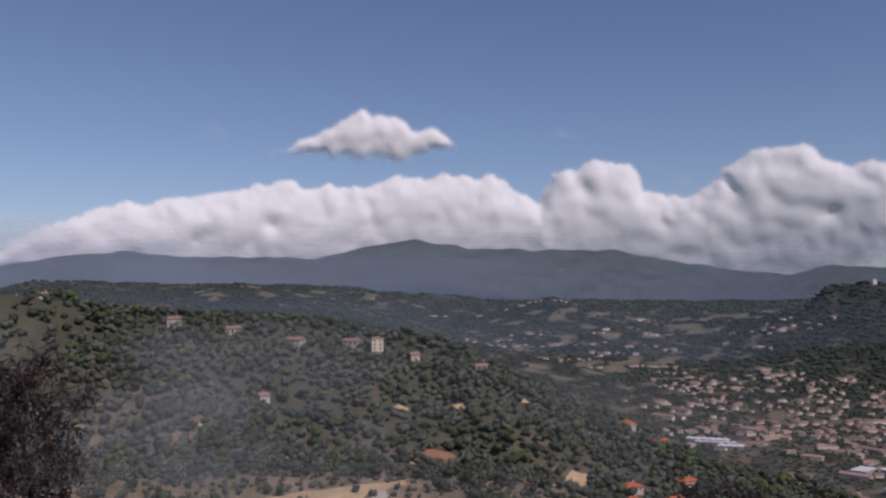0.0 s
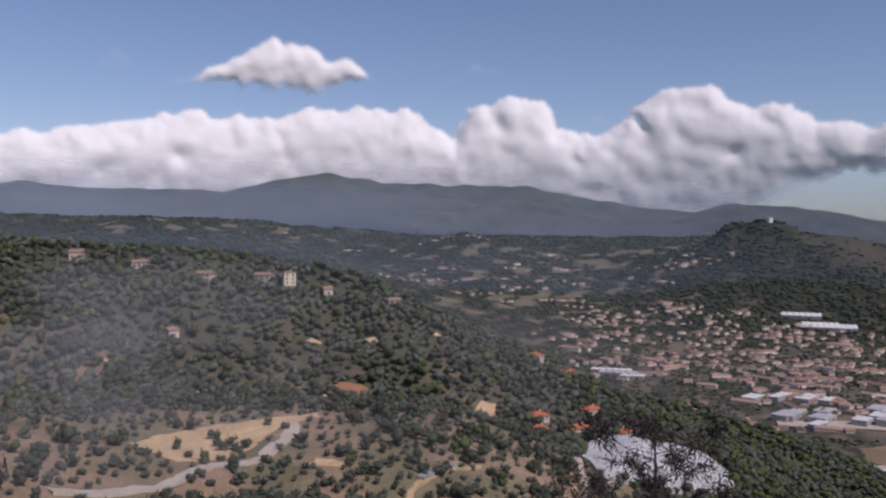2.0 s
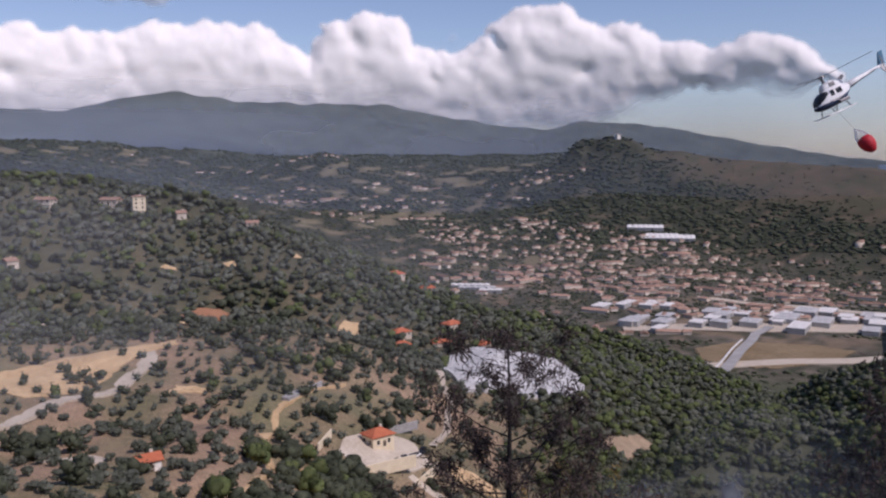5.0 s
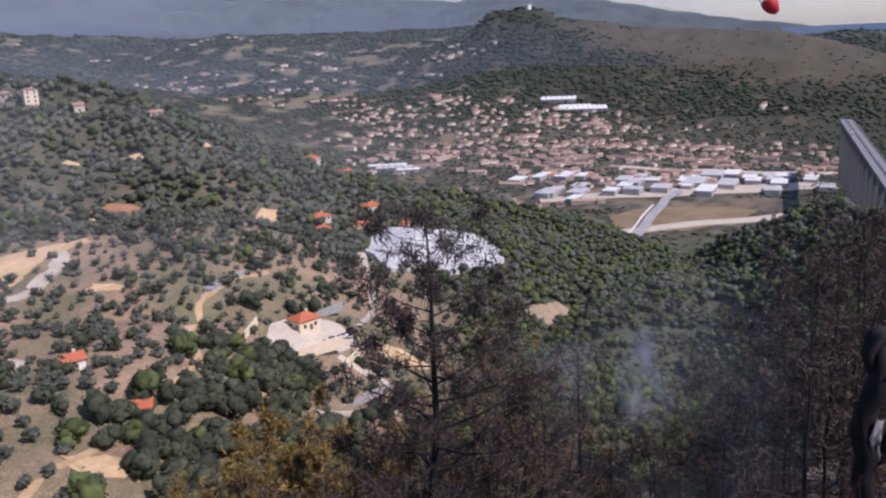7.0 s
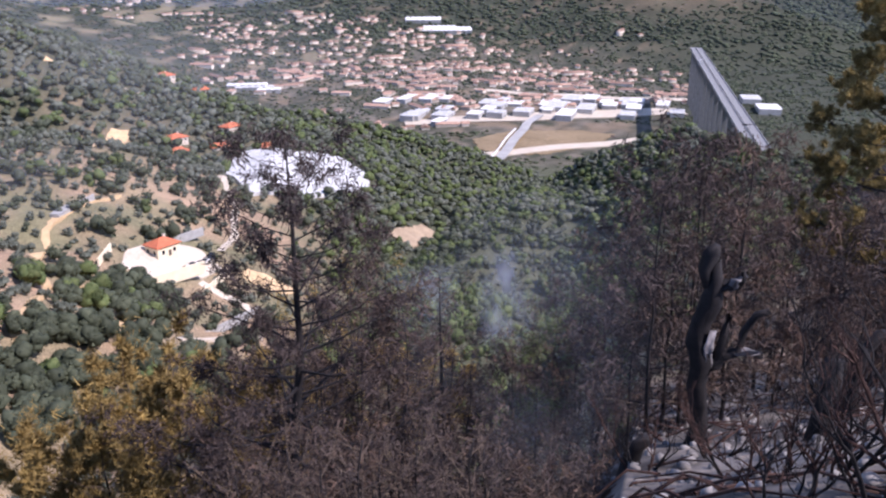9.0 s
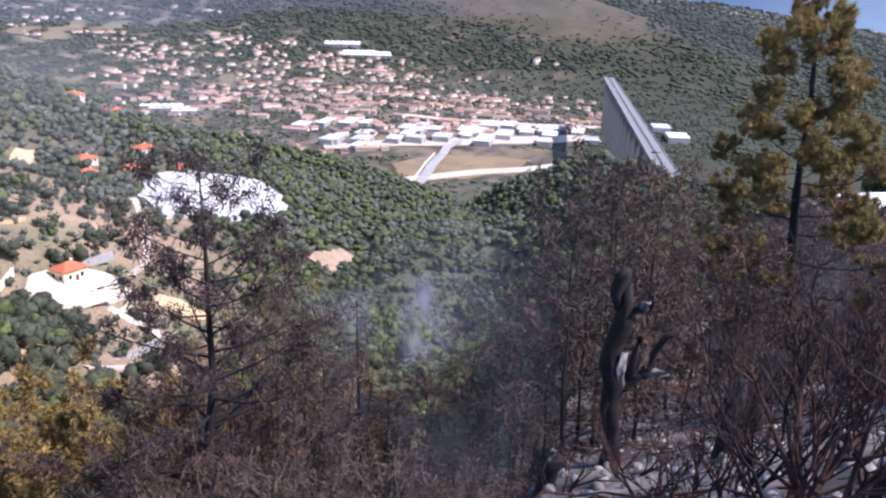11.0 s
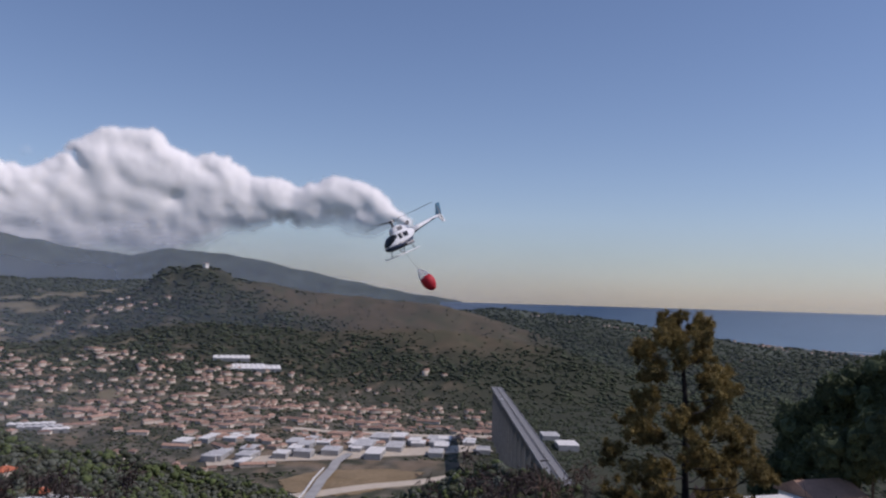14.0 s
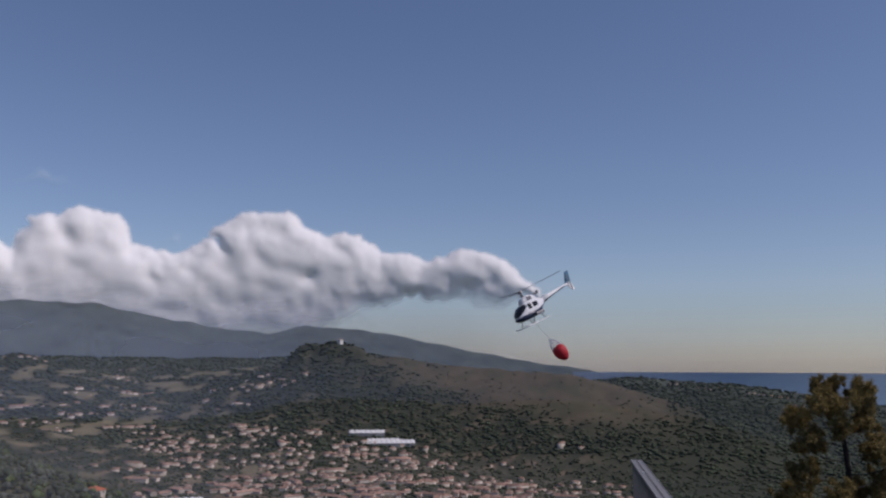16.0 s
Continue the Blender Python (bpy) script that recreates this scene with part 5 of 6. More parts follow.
def crowned_pine(az, r, top_el, seed):
    """A living pine scorched from below: bent black trunk, dead lower boughs, and tiers of boughs that end in clumps of needles."""
    rg, rn = random.Random(seed), np.random.RandomState(seed)
    x, y, z = spot(az, r)
    h = EYE + r * math.tan(radians(top_el)) - z
    tree = tagged(new("pine_tree"), "tall pine with yellowed crown and black trunk", "tree", "burnt trees on the slope")
    right, away = Vector((math.cos(radians(az)), -math.sin(radians(az)), 0)), Vector((math.sin(radians(az)), math.cos(radians(az)), 0))
    path = []
    for i in range(13):
        t = i / 12
        off = 0.55 * math.sin(min(1, t / 0.28) * math.pi / 2) - 1.0 * t + 0.10 * math.sin(9 * t)
        path.append(right * off + away * 0.12 * math.sin(7 * t) + Vector((0, 0, -0.6 + (h + 0.6) * t)))
    mesh("trunk", *limb(path, [0.21 * (1 - 0.88 * (i / 12) ** 1.1) for i in range(13)], seed, 9), M_CHAR, tree, smooth=True)
    clumps, BV, BF = [], [], []

    def add(pts, r0, r1):
        v, f = tube(pts, [r0 + (r1 - r0) * i / (len(pts) - 1) for i in range(len(pts))], 5)
        BF.extend(tuple(q + len(BV) for q in g) for g in f)
        BV.extend(v)

    for b in range(54):
        t = 0.2 + 0.79 * (b + rg.random()) / 54
        i = min(11, int(t * 12))
        p = path[i].lerp(path[i + 1], t * 12 - i)
        a = b * 2.4 + rg.uniform(-0.4, 0.4)
        dead = t < 0.34
        ln = (3.0 * (1.0 - t) ** 0.55 * rg.uniform(0.7, 1.15) + 0.25) * (0.55 if dead else 1)
        d = Vector((math.cos(a), math.sin(a), rg.uniform(-0.05, 0.25)))
        pts = [p, p + d * ln * 0.35, p + d * ln * 0.7 + Vector((0, 0, 0.06 * ln)), p + d * ln + Vector((0, 0, 0.26 * ln))]
        add(pts, 0.045 * (1.25 - t), 0.012)
        if dead:
            continue
        clumps.append((pts[3], rg.uniform(0.28, 0.48)))
        for k in range(3 if t < 0.85 else 2):
            s = rg.uniform(0.45, 0.95)
            j = min(2, int(s * 3))
            q = pts[j].lerp(pts[j + 1], s * 3 - j)
            e = (d + Vector((rg.uniform(-1, 1), rg.uniform(-1, 1), rg.uniform(0.0, 0.9))) * 0.8).normalized()
            l2 = ln * rg.uniform(0.2, 0.38)
            add([q, q + e * l2 * 0.6, q + e * l2], 0.016, 0.007)
            clumps.append((q + e * l2, rg.uniform(0.22, 0.40)))
    clumps.append((path[12], 0.3))
    mesh("branchwork", BV, BF, M_CHAR, tree)
    c, s = [], []
    for q, rad in clumps:
        for _ in range(10):
            g = rn.normal(size=3) * np.array([1, 1, 0.75])
            c.append(np.array(q[:]) + g / np.linalg.norm(g) * rad * rn.rand() ** 0.4)
            s.append(rad * rn.uniform(0.42, 0.7))
    c, s = np.array(c), np.array(s)
    v, f = scatter([needle_tuft(900 + k, 0.06) for k in range(4)], c, s, rn.uniform(0, 6.28, len(c)), rn.randint(0, 4, len(c)))
    mesh("foliage", v, f, M_YELLOW, tree, "yellowed needle tufts")
    tree.matrix_basis = pose(x, y, z)


crowned_pine(60.4, 26, -1.2, 12)
burnt_pine(-26.3, 18, -5.0, 15, spread=0.10, needles=28000, mat=M_DUSK, bare=0.05, rise=2.2, branches=130, leaf=0.10, label="dark burnt cypress-like conifer")
burnt_pine(-29.6, 18.5, -7.0, 16, spread=0.10, needles=26000, mat=M_DUSK, bare=0.05, rise=2.2, branches=90, leaf=0.10, label="dark burnt cypress-like conifer")
# the thicket of scorched young trees along the slope
rg = random.Random(77)
limits = ([10, 15, 18, 24, 28, 31, 34, 38, 42, 46, 49, 53, 57, 60, 64, 68, 74], [-30, -28, -25, -19.5, -21, -24, -26, -23, -19, -13, -11.5, -11, -11.5, -15.5, -16, -16.5, -15])
for i in range(92):
    az = 12 + 60 * (i + rg.random()) / 92
    r = rg.uniform(17.5, 40) if az > 30 else rg.uniform(18.5, 32)
    el = float(np.interp(az, *limits)) - abs(rg.gauss(0, 3.2))
    mat = rg.choice([M_SCORCH, M_SCORCH, M_DUSK, M_DUSK, M_DUSK] + ([M_AMBER] if az < 31 else []) + ([M_GREEN, M_OAK] if 38 < az < 46 else []))
    burnt_pine(az, r, el, 200 + i, spread=rg.uniform(0.2, 0.34), needles=rg.randint(1700, 2800), mat=mat, bare=rg.uniform(0.05, 0.3), rise=rg.uniform(0.4, 1.2), branches=26, leaf=0.10, trunk=0.008)
# low scorched brush filling the steep ground, and young trees before the terrace house
for i in range(34):
    az = 15 + 35 * (i + rg.random()) / 34
    burnt_pine(az, rg.uniform(10.5, 16), -32.5 - abs(rg.gauss(0, 2.0)), 700 + i, spread=0.5, needles=1500, mat=rg.choice([M_SCORCH, M_DUSK, M_DUSK]), name="burnt_bush", label="low scorched bush with brown brittle leaves", bare=0.03, rise=1.0, branches=22, leaf=0.06, trunk=0.012)
for i in range(30):
    az = 58.5 + 14 * (i + rg.random()) / 30
    burnt_pine(az, rg.uniform(36, 62), -12.9 - abs(rg.gauss(0, 0.8)), 760 + i, spread=0.3, needles=1500, mat=rg.choice([M_SCORCH, M_DUSK]), bare=0.1, rise=0.8, branches=24, leaf=0.14)
# heat-yellowed oaks below
for i, (az, r, el) in enumerate([(8.5, 27, -27.6), (11, 29, -26.8), (5.5, 28, -29.5), (14, 26, -28.5), (17.5, 30, -29.5), (24, 32, -28.5), (3, 30, -30), (28, 33, -28)]):
    burnt_pine(az, r, el, 400 + i, spread=0.5, needles=7000, mat=M_AMBER, name="scorched_oak", label="small oak with heat-yellowed leaves", bare=0.12, rise=0.9, clump=0.5, branches=34, leaf=0.13, tufts=150)
# bushes round the foot of the terrace house
for i in range(16):
    az, r = 61.5 + 0.62 * i, 108 + 9 * math.sin(2.3 * i)
    x, y, z = spot(az, r)
    k = (EYE + r * math.tan(radians(-12.5 - 0.5 * rg.random())) - z) / 1.55
    if k > 0.5:
        bush = tagged(new("bush"), "dense dark green bush below the white house", "bush", "bushes below the house")
        mesh("crown", *crown(840 + i, 7, 500, 0.5, 1.0), M_OAK if i % 3 else M_DUSK, bush)
        mesh("trunk", *tube([(0, 0, -0.4), (0.05, 0, 0.3), (0, 0.05, 0.7)], [0.1, 0.07, 0.04], 6), M_BARK, bush)
        bush.matrix_basis = pose(x, y, z) @ Matrix.Diagonal((k, k, k, 1))
# living pines behind the terrace house
for i, (az, r, el) in enumerate([(66.0, 172, -6.0), (67.3, 168, -4.8), (68.6, 164, -4.0), (69.8, 168, -3.0), (71.3, 160, -2.4), (72.8, 156, -2.0), (74.5, 150, -1.6), (66.8, 158, -8.0), (68.2, 152, -7.0), (70.5, 150, -6.0), (72.4, 145, -5.0), (65.3, 166, -8.6)]):
    x, y, z = spot(az, r)
    h = EYE + r * math.tan(radians(el)) - z
    tree = tagged(new("pine_tree"), "dense dark green pine with rounded crown", "tree", "green pines by the house")
    mesh("trunk", *tube([(0, 0, -1), (0.2, 0, h * 0.4), (0, 0.1, h * 0.85)], [0.35, 0.25, 0.08], 7), M_BARK, tree)
    k = min(h * 0.5, 7.0)
    va, fa_ = crown(500 + i, 12, 2400, 0.36, 0.9, spray=0.42)
    vb, fb_ = crown(530 + i, 12, 2400, 0.36, 0.9, spray=0.42)
    both = np.concatenate([va * k * 0.72 + np.array([0, 0, h - k * 1.12]), vb * k * 0.8 + np.array([0.8, -0.6, h - k * 1.12 - k * 0.75])])
    mesh("crown", both, np.concatenate([fa_, fb_ + len(va)]), M_PINE, tree)
    tree.matrix_basis = pose(x, y, z, 0, 0, i * 50)


# the charred stump of an old tree
M_ASHBARK = material("ash-whitened charcoal", (0.012, 0.012, 0.014), (0.34, 0.32, 0.33), 0.9, 1.6, 5.0, 0.9)
sx, sy, sz = spot(50.5, 14.5)
snag = tagged(new("dead_tree"), "forked charred trunk streaked with white ash", "tree trunk")
mesh("trunk", *limb([(0, 0, -0.3), (0.03, 0, 0.3), (0.0, 0, 0.8), (-0.06, 0.02, 1.3), (-0.05, 0, 1.7), (-0.14, 0, 2.1), (-0.12, 0.02, 2.5), (0.0, 0, 2.9), (0.05, 0, 3.3), (0.0, 0, 3.7)], [0.26, 0.18, 0.16, 0.17, 0.21, 0.19, 0.16, 0.17, 0.13, 0.07], 1, 12), M_CHAR, snag, smooth=True)
mesh("fork", *limb([(-0.04, 0, 1.55), (0.2, -0.03, 1.7), (0.36, 0.0, 1.95), (0.6, 0.03, 2.02), (0.95, -0.02, 1.98)], [0.17, 0.14, 0.10, 0.08, 0.045], 2), M_CHAR, snag, smooth=True)
mesh("stub", *limb([(0.02, 0, 3.0), (0.22, 0, 3.25), (0.42, 0, 3.3), (0.52, 0, 3.5)], [0.12, 0.11, 0.10, 0.07], 3), M_CHAR, snag, smooth=True)
mesh("spur", *limb([(0.2, 0, 1.72), (0.26, 0, 2.3), (0.34, 0, 2.7)], [0.08, 0.06, 0.03], 4), M_CHAR, snag, smooth=True)
mesh("scar", *limb([(0.08, -0.10, 1.75), (0.05, -0.14, 2.1), (0.08, -0.12, 2.4)], [0.05, 0.08, 0.04], 5), M_ASHBARK, snag, "white ash streak on bark", smooth=True)
mesh("knot", *limb([(-0.1, 0, 3.2), (-0.16, 0, 3.5), (-0.06, 0, 3.8), (0.02, 0, 3.95)], [0.08, 0.13, 0.12, 0.05], 6), M_CHAR, snag, smooth=True)
mesh("knot", *limb([(0.3, -0.02, 3.2), (0.36, -0.06, 3.35), (0.46, -0.04, 3.42)], [0.05, 0.11, 0.05], 7), M_ASHBARK, snag, "ash-whitened broken knot", smooth=True)
mesh("knot", *limb([(0.5, -0.02, 1.98), (0.7, -0.06, 2.06), (0.95, -0.04, 2.04)], [0.03, 0.04, 0.02], 8, 7), M_ASHBARK, snag, "ash-whitened broken knot", smooth=True)
mesh("prong", *limb([(0.55, 0, 2.02), (0.6, 0.02, 2.4), (0.78, 0.02, 2.75), (0.98, 0.02, 2.85)], [0.06, 0.055, 0.05, 0.03], 9, 8), M_CHAR, snag, smooth=True)
snag.matrix_basis = pose(sx, sy, sz, 0, 0, -45)
for i, (az, r, pts) in enumerate([(60.3, 16, [(0, 0, -0.3), (-0.1, 0, 0.7), (0.0, 0, 1.3), (0.3, 0, 1.8)]), (58.5, 13, [(0, 0, -0.3), (0.1, 0, 0.8), (0.1, 0, 1.4)]), (46, 12, [(0, 0, -0.3), (0.1, 0, 0.4), (0.3, 0, 0.6)])]):
    st = tagged(mesh("charred_stump", *limb(pts, [0.16, 0.14, 0.12, 0.11][:len(pts)], 10 + i), M_CHAR, smooth=True), "short blackened tree stump on ash", "stump", "charred stumps")
    st.matrix_basis = pose(*spot(az, r), 0, 0, -50)


# bare scorched shrubs close by
def shrub(az, r, hgt, seed, thick=1.0):
    rg = random.Random(seed)
    bush = tagged(new("burnt_shrub"), "bare burnt shrub with reddish-brown twisted stems", "shrub", "burnt shrubs close by")
    for s in range(rg.randint(4, 6)):
        V, F = [], []

        def grow(p, d, ln, rad, depth):
            pts = [p]
            for _ in range(4):
                d = (d + Vector((rg.uniform(-1, 1), rg.uniform(-1, 1), rg.uniform(-0.35, 0.75))) * 0.26).normalized()
                pts.append(pts[-1] + d * ln / 4)
            v, f = tube(pts, [rad * (1 - 0.13 * i) for i in range(5)], 6 if depth > 1 else 4)
            F.extend(tuple(q + len(V) for q in g) for g in f)
            V.extend(v)
            if depth:
                for _ in range(3):
                    q = pts[rg.randint(2, 4)]
                    grow(q, (d + Vector((rg.uniform(-1, 1), rg.uniform(-1, 1), rg.uniform(-0.2, 0.8))) * 0.75).normalized(), ln * rg.uniform(0.45, 0.75), rad * 0.5, depth - 1)
        a = rg.uniform(0, 6.28)
        grow(Vector((0.1 * math.cos(a), 0.1 * math.sin(a), -0.15)), Vector((0.5 * math.cos(a), 0.5 * math.sin(a), 1)).normalized(), hgt * rg.uniform(0.4, 0.6), rg.uniform(0.016, 0.034) * thick, 3)
        mesh("stem", V, F, M_TWIG if s % 2 else M_CHAR, bush)
    bush.matrix_basis = pose(*spot(az, r), 0, 0, rg.uniform(0, 360))


for i, (az, r, h) in enumerate([(60, 8.5, 2.0), (63.5, 7.5, 2.2), (66.5, 7, 2.4), (57.5, 9.5, 1.8), (69.5, 7.5, 2.8), (54, 10.5, 1.6), (62, 11, 2.4), (67, 10.5, 3.0), (72, 8, 2.6), (47, 11.5, 1.4), (43, 13, 1.6), (58.5, 6.6, 1.0), (64.5, 12, 2.6), (39, 14, 1.6), (35, 14.5, 1.5), (52, 12.5, 1.4), (68.5, 6.2, 2.3), (64.5, 6.8, 1.9)]):
    shrub(az, r, h, 600 + i, 1.5 if i > 15 else 1.0)

# stones, ash lumps and fallen sticks on the ground
rn = np.random.RandomState(31)
n = 1800
az, r = rn.uniform(25, 75, n), 5 + 35 * rn.rand(n) ** 0.8
x, y = r * np.sin(np.radians(az)), r * np.cos(np.radians(az))
v, f = scatter([tiny_crown(60 + i) for i in range(4)], np.stack([x, y, height(x, y) - 0.06], 1), rn.uniform(0.03, 0.13, n), rn.uniform(0, 6.28, n), rn.randint(0, 4, n))
stuff_mesh("stones", v, f, material("ash-dusted stones", (0.12, 0.11, 0.105), (0.30, 0.28, 0.265), 0.95, 3.0, 5.0, 0.4, island=0.4), "pale ash-covered stones on burnt ground", "stones")
sticks_v, sticks_f = [], []
rg = random.Random(9)
for i in range(260):
    az, r = rg.uniform(25, 75), rg.uniform(6, 30)
    x, y, z = spot(az, r)
    a, ln = rg.uniform(0, 6.28), rg.uniform(0.4, 1.8)
    x2, y2 = x + ln * math.cos(a), y + ln * math.sin(a)
    vv, ff = tube([(x, y, z + 0.03), ((x + x2) / 2, (y + y2) / 2, ground((x + x2) / 2, (y + y2) / 2) + rg.uniform(0.05, 0.3)), (x2, y2, ground(x2, y2) + rg.uniform(0.0, 0.5))], [0.025, 0.018, 0.008], 4)
    sticks_f += [tuple(q + len(sticks_v) for q in g) for g in ff]
    sticks_v += vv
tagged(mesh("fallen_sticks", sticks_v, sticks_f, M_TWIG), "fallen charred sticks on ashy ground", "sticks", kind="stuff")

# ---- the fire-fighting helicopter ----
M_HWHITE = material("gloss white paint", (0.74, 0.75, 0.76), (0.84, 0.84, 0.84), 0.3, 0.5, 6.0, 0.0)
M_NAVY = material("navy blue paint", (0.02, 0.03, 0.06), (0.035, 0.05, 0.09), 0.3, 0.5, 6.0, 0.0)
M_TEAL = material("teal blue paint", (0.05, 0.14, 0.22), (0.08, 0.20, 0.29), 0.35, 0.5, 6.0, 0.0)
M_METAL = material("dull grey metal", (0.10, 0.10, 0.11), (0.2, 0.2, 0.2), 0.45, 3.0, 6.0, 0.0, metal=0.6)
M_RED = material("red coated fabric", (0.36, 0.015, 0.025), (0.55, 0.03, 0.04), 0.55, 2.0, 6.0, 0.3)


def loft(rings, sides=20):
    """A closed skin over rings of (x, z middle, half width, half height, squareness)."""
    v, f = [], []
    for x, zc, w, h, sq in rings:
        for k in range(sides):
            a = 2 * math.pi * k / sides
            c, s = math.cos(a), math.sin(a)
            v.append((x, w * math.copysign(abs(c) ** sq, c), zc + h * math.copysign(abs(s) ** sq, s)))
    n = len(rings)
    for i in range(n - 1):
        f += [(i * sides + k, i * sides + (k + 1) % sides, (i + 1) * sides + (k + 1) % sides, (i + 1) * sides + k) for k in range(sides)]
    f += [tuple(range(sides))[::-1], tuple(range((n - 1) * sides, n * sides))]
    return v, f


heli = tagged(new("helicopter"), "white helicopter with dark nose and belly in flight", "helicopter")
# nose towards +x
mesh("fuselage", *loft([(2.35, -0.45, 0.05, 0.05, 1), (2.2, -0.42, 0.45, 0.32, .9), (1.8, -0.28, 0.72, 0.55, .85), (1.2, -0.05, 0.88, 0.82, .8), (0.5, 0.12, 0.93, 1.0, .8), (-0.4, 0.12, 0.93, 1.02, .8), (-1.2, 0.18, 0.85, 0.9, .8), (-1.9, 0.28, 0.6, 0.62, .85), (-2.5, 0.42, 0.36, 0.38, 1)]), M_HWHITE, heli, smooth=True)
mesh("belly", *loft([(2.38, -0.5, 0.05, 0.05, 1), (2.22, -0.52, 0.47, 0.26, .9), (1.8, -0.5, 0.74, 0.4, .85), (1.0, -0.48, 0.90, 0.5, .8), (0, -0.5, 0.95, 0.46, .8), (-1.2, -0.38, 0.86, 0.42, .8), (-2.2, 0.06, 0.4, 0.22, .9)]), M_NAVY, heli, "navy blue nose and belly", smooth=True)
mesh("windscreen", *loft([(2.28, -0.3, 0.3, 0.1, 1), (2.0, -0.02, 0.62, 0.32, .85), (1.55, 0.22, 0.8, 0.46, .85), (1.1, 0.38, 0.86, 0.48, .8), (0.85, 0.45, 0.84, 0.44, .8)]), M_GLASS, heli, "dark bulging windscreen", smooth=True)
for s_ in (-1, 1):
    for x_, w, h in [(0.42, 0.5, 0.62), (-0.45, 0.75, 0.55)]:
        bm = bmesh.new()
        box(bm, w, 0.08, h, Matrix.Translation((x_, s_ * 0.915, 0.42)), 0.03)
        part("side_window", bm, M_GLASS, heli)
mesh("engine_cowl", *loft([(0.9, 1.05, 0.25, 0.15, 1), (0.5, 1.2, 0.5, 0.4, .8), (-0.4, 1.25, 0.55, 0.5, .8), (-1.3, 1.15, 0.5, 0.45, .8), (-2.0, 0.95, 0.3, 0.28, .9)]), M_HWHITE, heli, smooth=True)
for s_ in (-1, 1):
    bm = bmesh.new()
    box(bm, 0.7, 0.1, 0.45, Matrix.Translation((-0.3, s_ * 0.54, 1.3)), 0.04)
    part("air_intake", bm, M_METAL, heli)
mesh("exhaust", *tube([(-1.6, 0.1, 1.35), (-2.1, 0.1, 1.5), (-2.35, 0.1, 1.65)], [0.2, 0.2, 0.18], 10), M_METAL, heli)
mesh("tail_boom", *loft([(-2.1, 0.42, 0.42, 0.42, 1), (-4.0, 0.62, 0.27, 0.28, 1), (-6.0, 0.8, 0.17, 0.18, 1), (-7.9, 0.96, 0.11, 0.12, 1)]), M_HWHITE, heli, smooth=True)
mesh("stripe", *loft([(-2.1, 0.12, 0.36, 0.16, 1), (-4.0, 0.44, 0.24, 0.12, 1), (-7.6, 0.88, 0.1, 0.06, 1)]), M_NAVY, heli, "navy underside of tail boom", smooth=True)


def fin(pts, thick, axis):
    v = [tuple(p[:axis] + (p[axis] + s * thick / 2,) + p[axis + 1:]) for s in (-1, 1) for p in pts]
    n = len(pts)
    return v, [tuple(range(n)), tuple(range(n, 2 * n))[::-1]] + [(i, n + i, n + (i + 1) % n, (i + 1) % n) for i in range(n)]


mesh("tail_fin", *fin([(-7.1, 0.0, 0.95), (-7.9, 0.0, 2.35), (-8.5, 0.0, 2.4), (-8.1, 0.0, 0.95)], 0.12, 1), M_TEAL, heli, "teal and white tail fin")
mesh("lower_fin", *fin([(-7.3, 0.0, 0.85), (-7.9, 0.0, -0.05), (-8.3, 0.0, -0.05), (-8.05, 0.0, 0.9)], 0.1, 1), M_HWHITE, heli)
mesh("stabilizer", *fin([(-5.9, -1.25, 0.78), (-5.9, 1.25, 0.78), (-6.5, 1.25, 0.78), (-6.5, -1.25, 0.78)], 0.08, 2), M_HWHITE, heli)
mesh("rotor_mast", *tube([(0.1, 0, 1.5), (0.1, 0, 2.35)], [0.2, 0.12], 10), M_METAL, heli)
hub = mesh("rotor_hub", *tube([(0.1, 0, 2.2), (0.1, 0, 2.45)], [0.35, 0.3], 12), M_METAL, heli)
for a in (144, 264, 24):
    c, s_ = math.cos(radians(a)), math.sin(radians(a))
    bl = mesh("rotor_blade", *fin([(0.3, -0.15, 2.38), (5.3, -0.17, 2.55), (5.35, 0.17, 2.55), (0.3, 0.15, 2.38)], 0.05, 2), M_METAL, hub)
    bl.matrix_basis = pose(0.1, 0, 0, 0, 0, a)
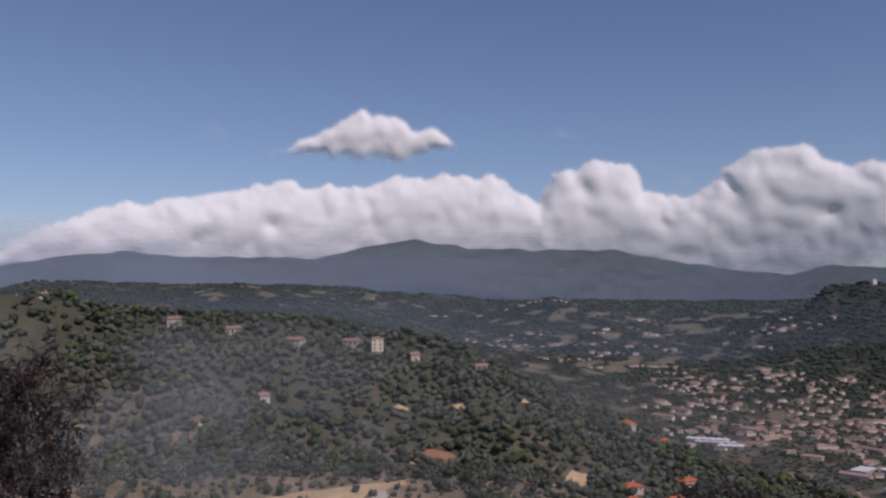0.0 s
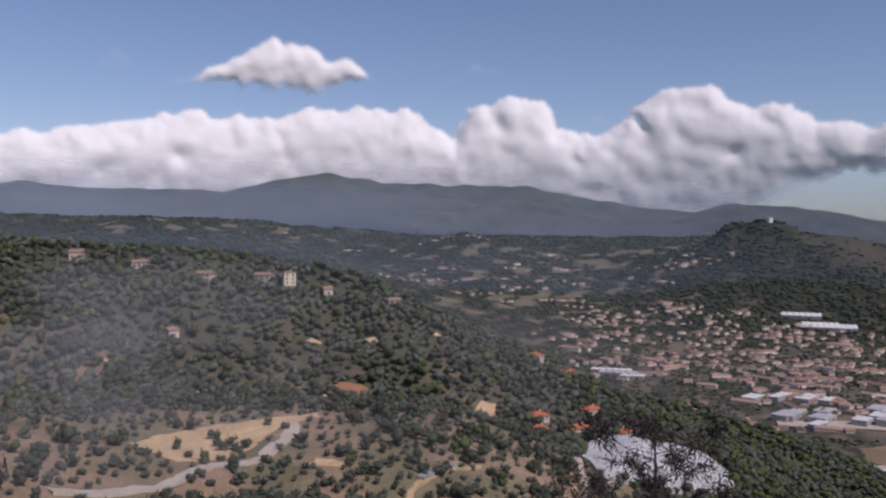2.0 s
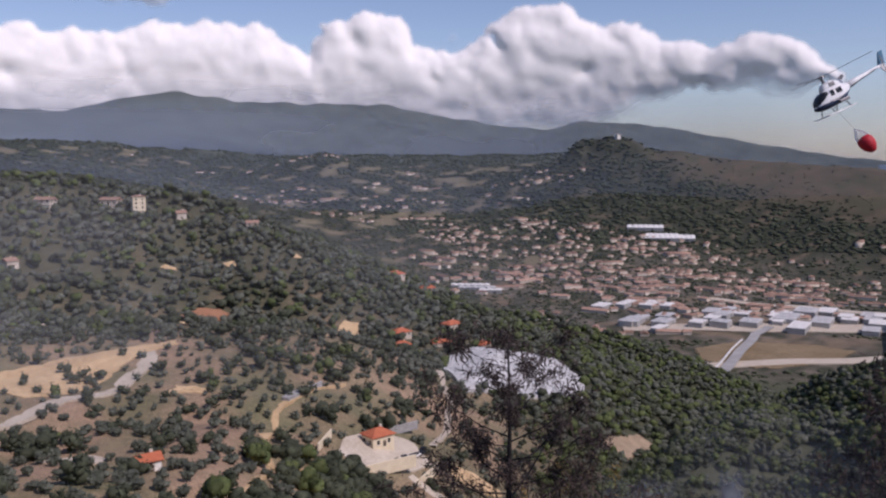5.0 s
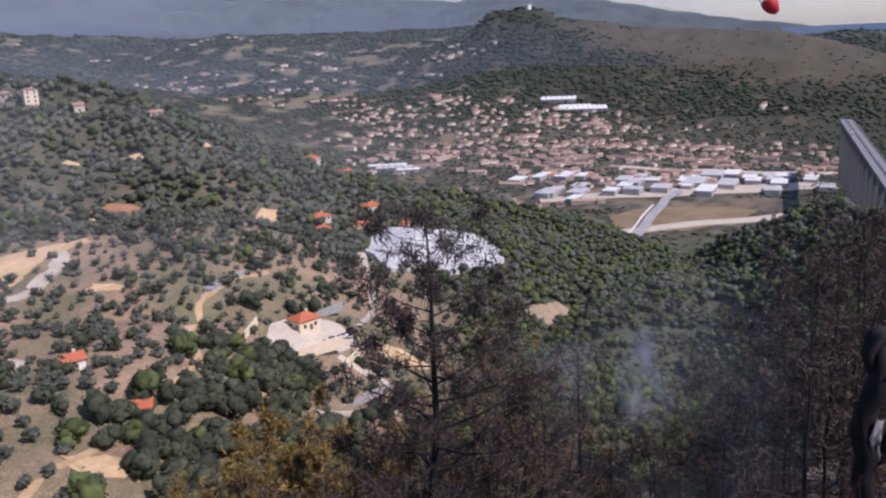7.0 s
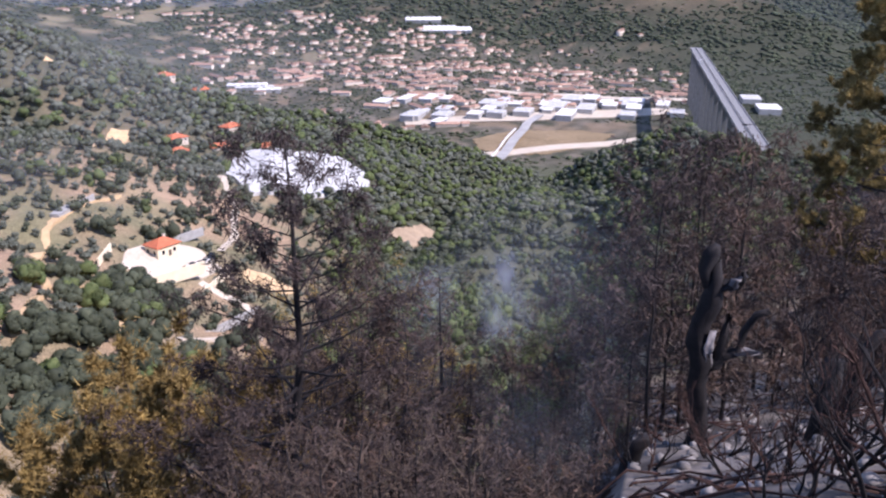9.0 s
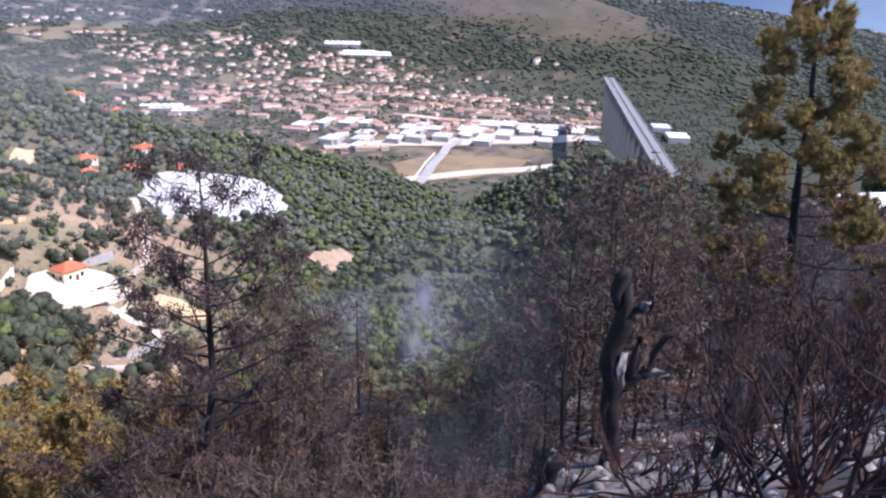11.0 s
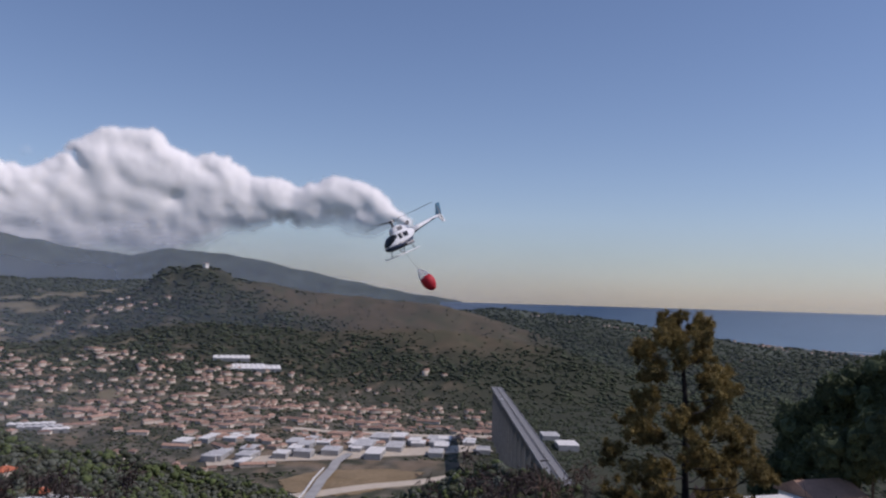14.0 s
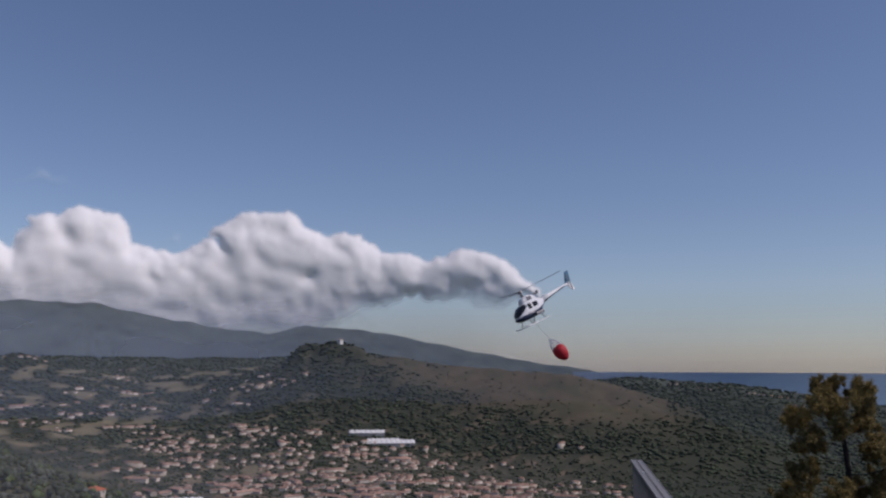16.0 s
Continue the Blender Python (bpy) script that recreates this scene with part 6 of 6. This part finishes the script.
tail_rotor = mesh("tail_rotor", *fin([(-7.75, 0.28, 0.1), (-7.6, 0.28, 0.1), (-7.6, 0.28, 1.95), (-7.75, 0.28, 1.95)], 0.04, 1), M_METAL, heli)
for s_ in (-1, 1):
    mesh("skid", *tube([(2.3, s_ * 1.05, -1.42), (2.0, s_ * 1.05, -1.6), (0, s_ * 1.05, -1.65), (-1.6, s_ * 1.05, -1.62)], [0.05, 0.06, 0.06, 0.05], 8), M_HWHITE, heli)
    for x_ in (1.2, -0.9):
        mesh("skid_strut", *tube([(x_, s_ * 0.4, -0.8), (x_, s_ * 0.8, -1.1), (x_, s_ * 1.05, -1.62)], [0.06, 0.06, 0.05], 8), M_METAL, heli)
    bm = bmesh.new()
    box(bm, 1.3, 0.35, 0.35, Matrix.Translation((-0.4, s_ * 1.05, -0.75)), 0.06)
    part("side_basket", bm, M_METAL, heli)
HELI = (62.7, 74.0, 256.3)
heli.matrix_basis = pose(*HELI, 15, 21, 184)

bucket = tagged(new("water_bucket"), "red fabric water bucket slung below the helicopter", "bucket")
B = Vector((64.7, 70.9, 251.5))
hook = heli.matrix_basis @ Vector((0.2, 0, -1.0))
tilt = (hook - B).normalized()
mesh("cable", *tube([tuple(hook - B), tuple(tilt * 2.0)], [0.022, 0.022], 6), M_METAL, bucket, "thin steel sling cable")
bag_v, bag_f = loft([(0.75, 0, 0.62, 0.62, 1), (0.4, 0, 0.78, 0.78, 1), (0.0, 0, 0.8, 0.8, 1), (-0.5, 0, 0.66, 0.66, 1), (-0.95, 0, 0.35, 0.35, 1), (-1.05, 0, 0.12, 0.12, 1)], 18)
turn_m = tilt.to_track_quat("X", "Z").to_matrix()
mesh("bag", [tuple(turn_m @ Vector(p)) for p in bag_v], bag_f, M_RED, bucket, smooth=True)
for k in range(8):
    a = k * math.pi / 4
    mesh("strap", *tube([tuple(turn_m @ Vector((0.7, 0.64 * math.cos(a), 0.64 * math.sin(a)))), tuple(turn_m @ Vector((1.25, 0.5 * math.cos(a), 0.5 * math.sin(a)))), tuple(tilt * 2.05)], [0.05, 0.06, 0.015], 5), M_HWHITE, bucket)
bucket.matrix_basis = Matrix.Translation(B)
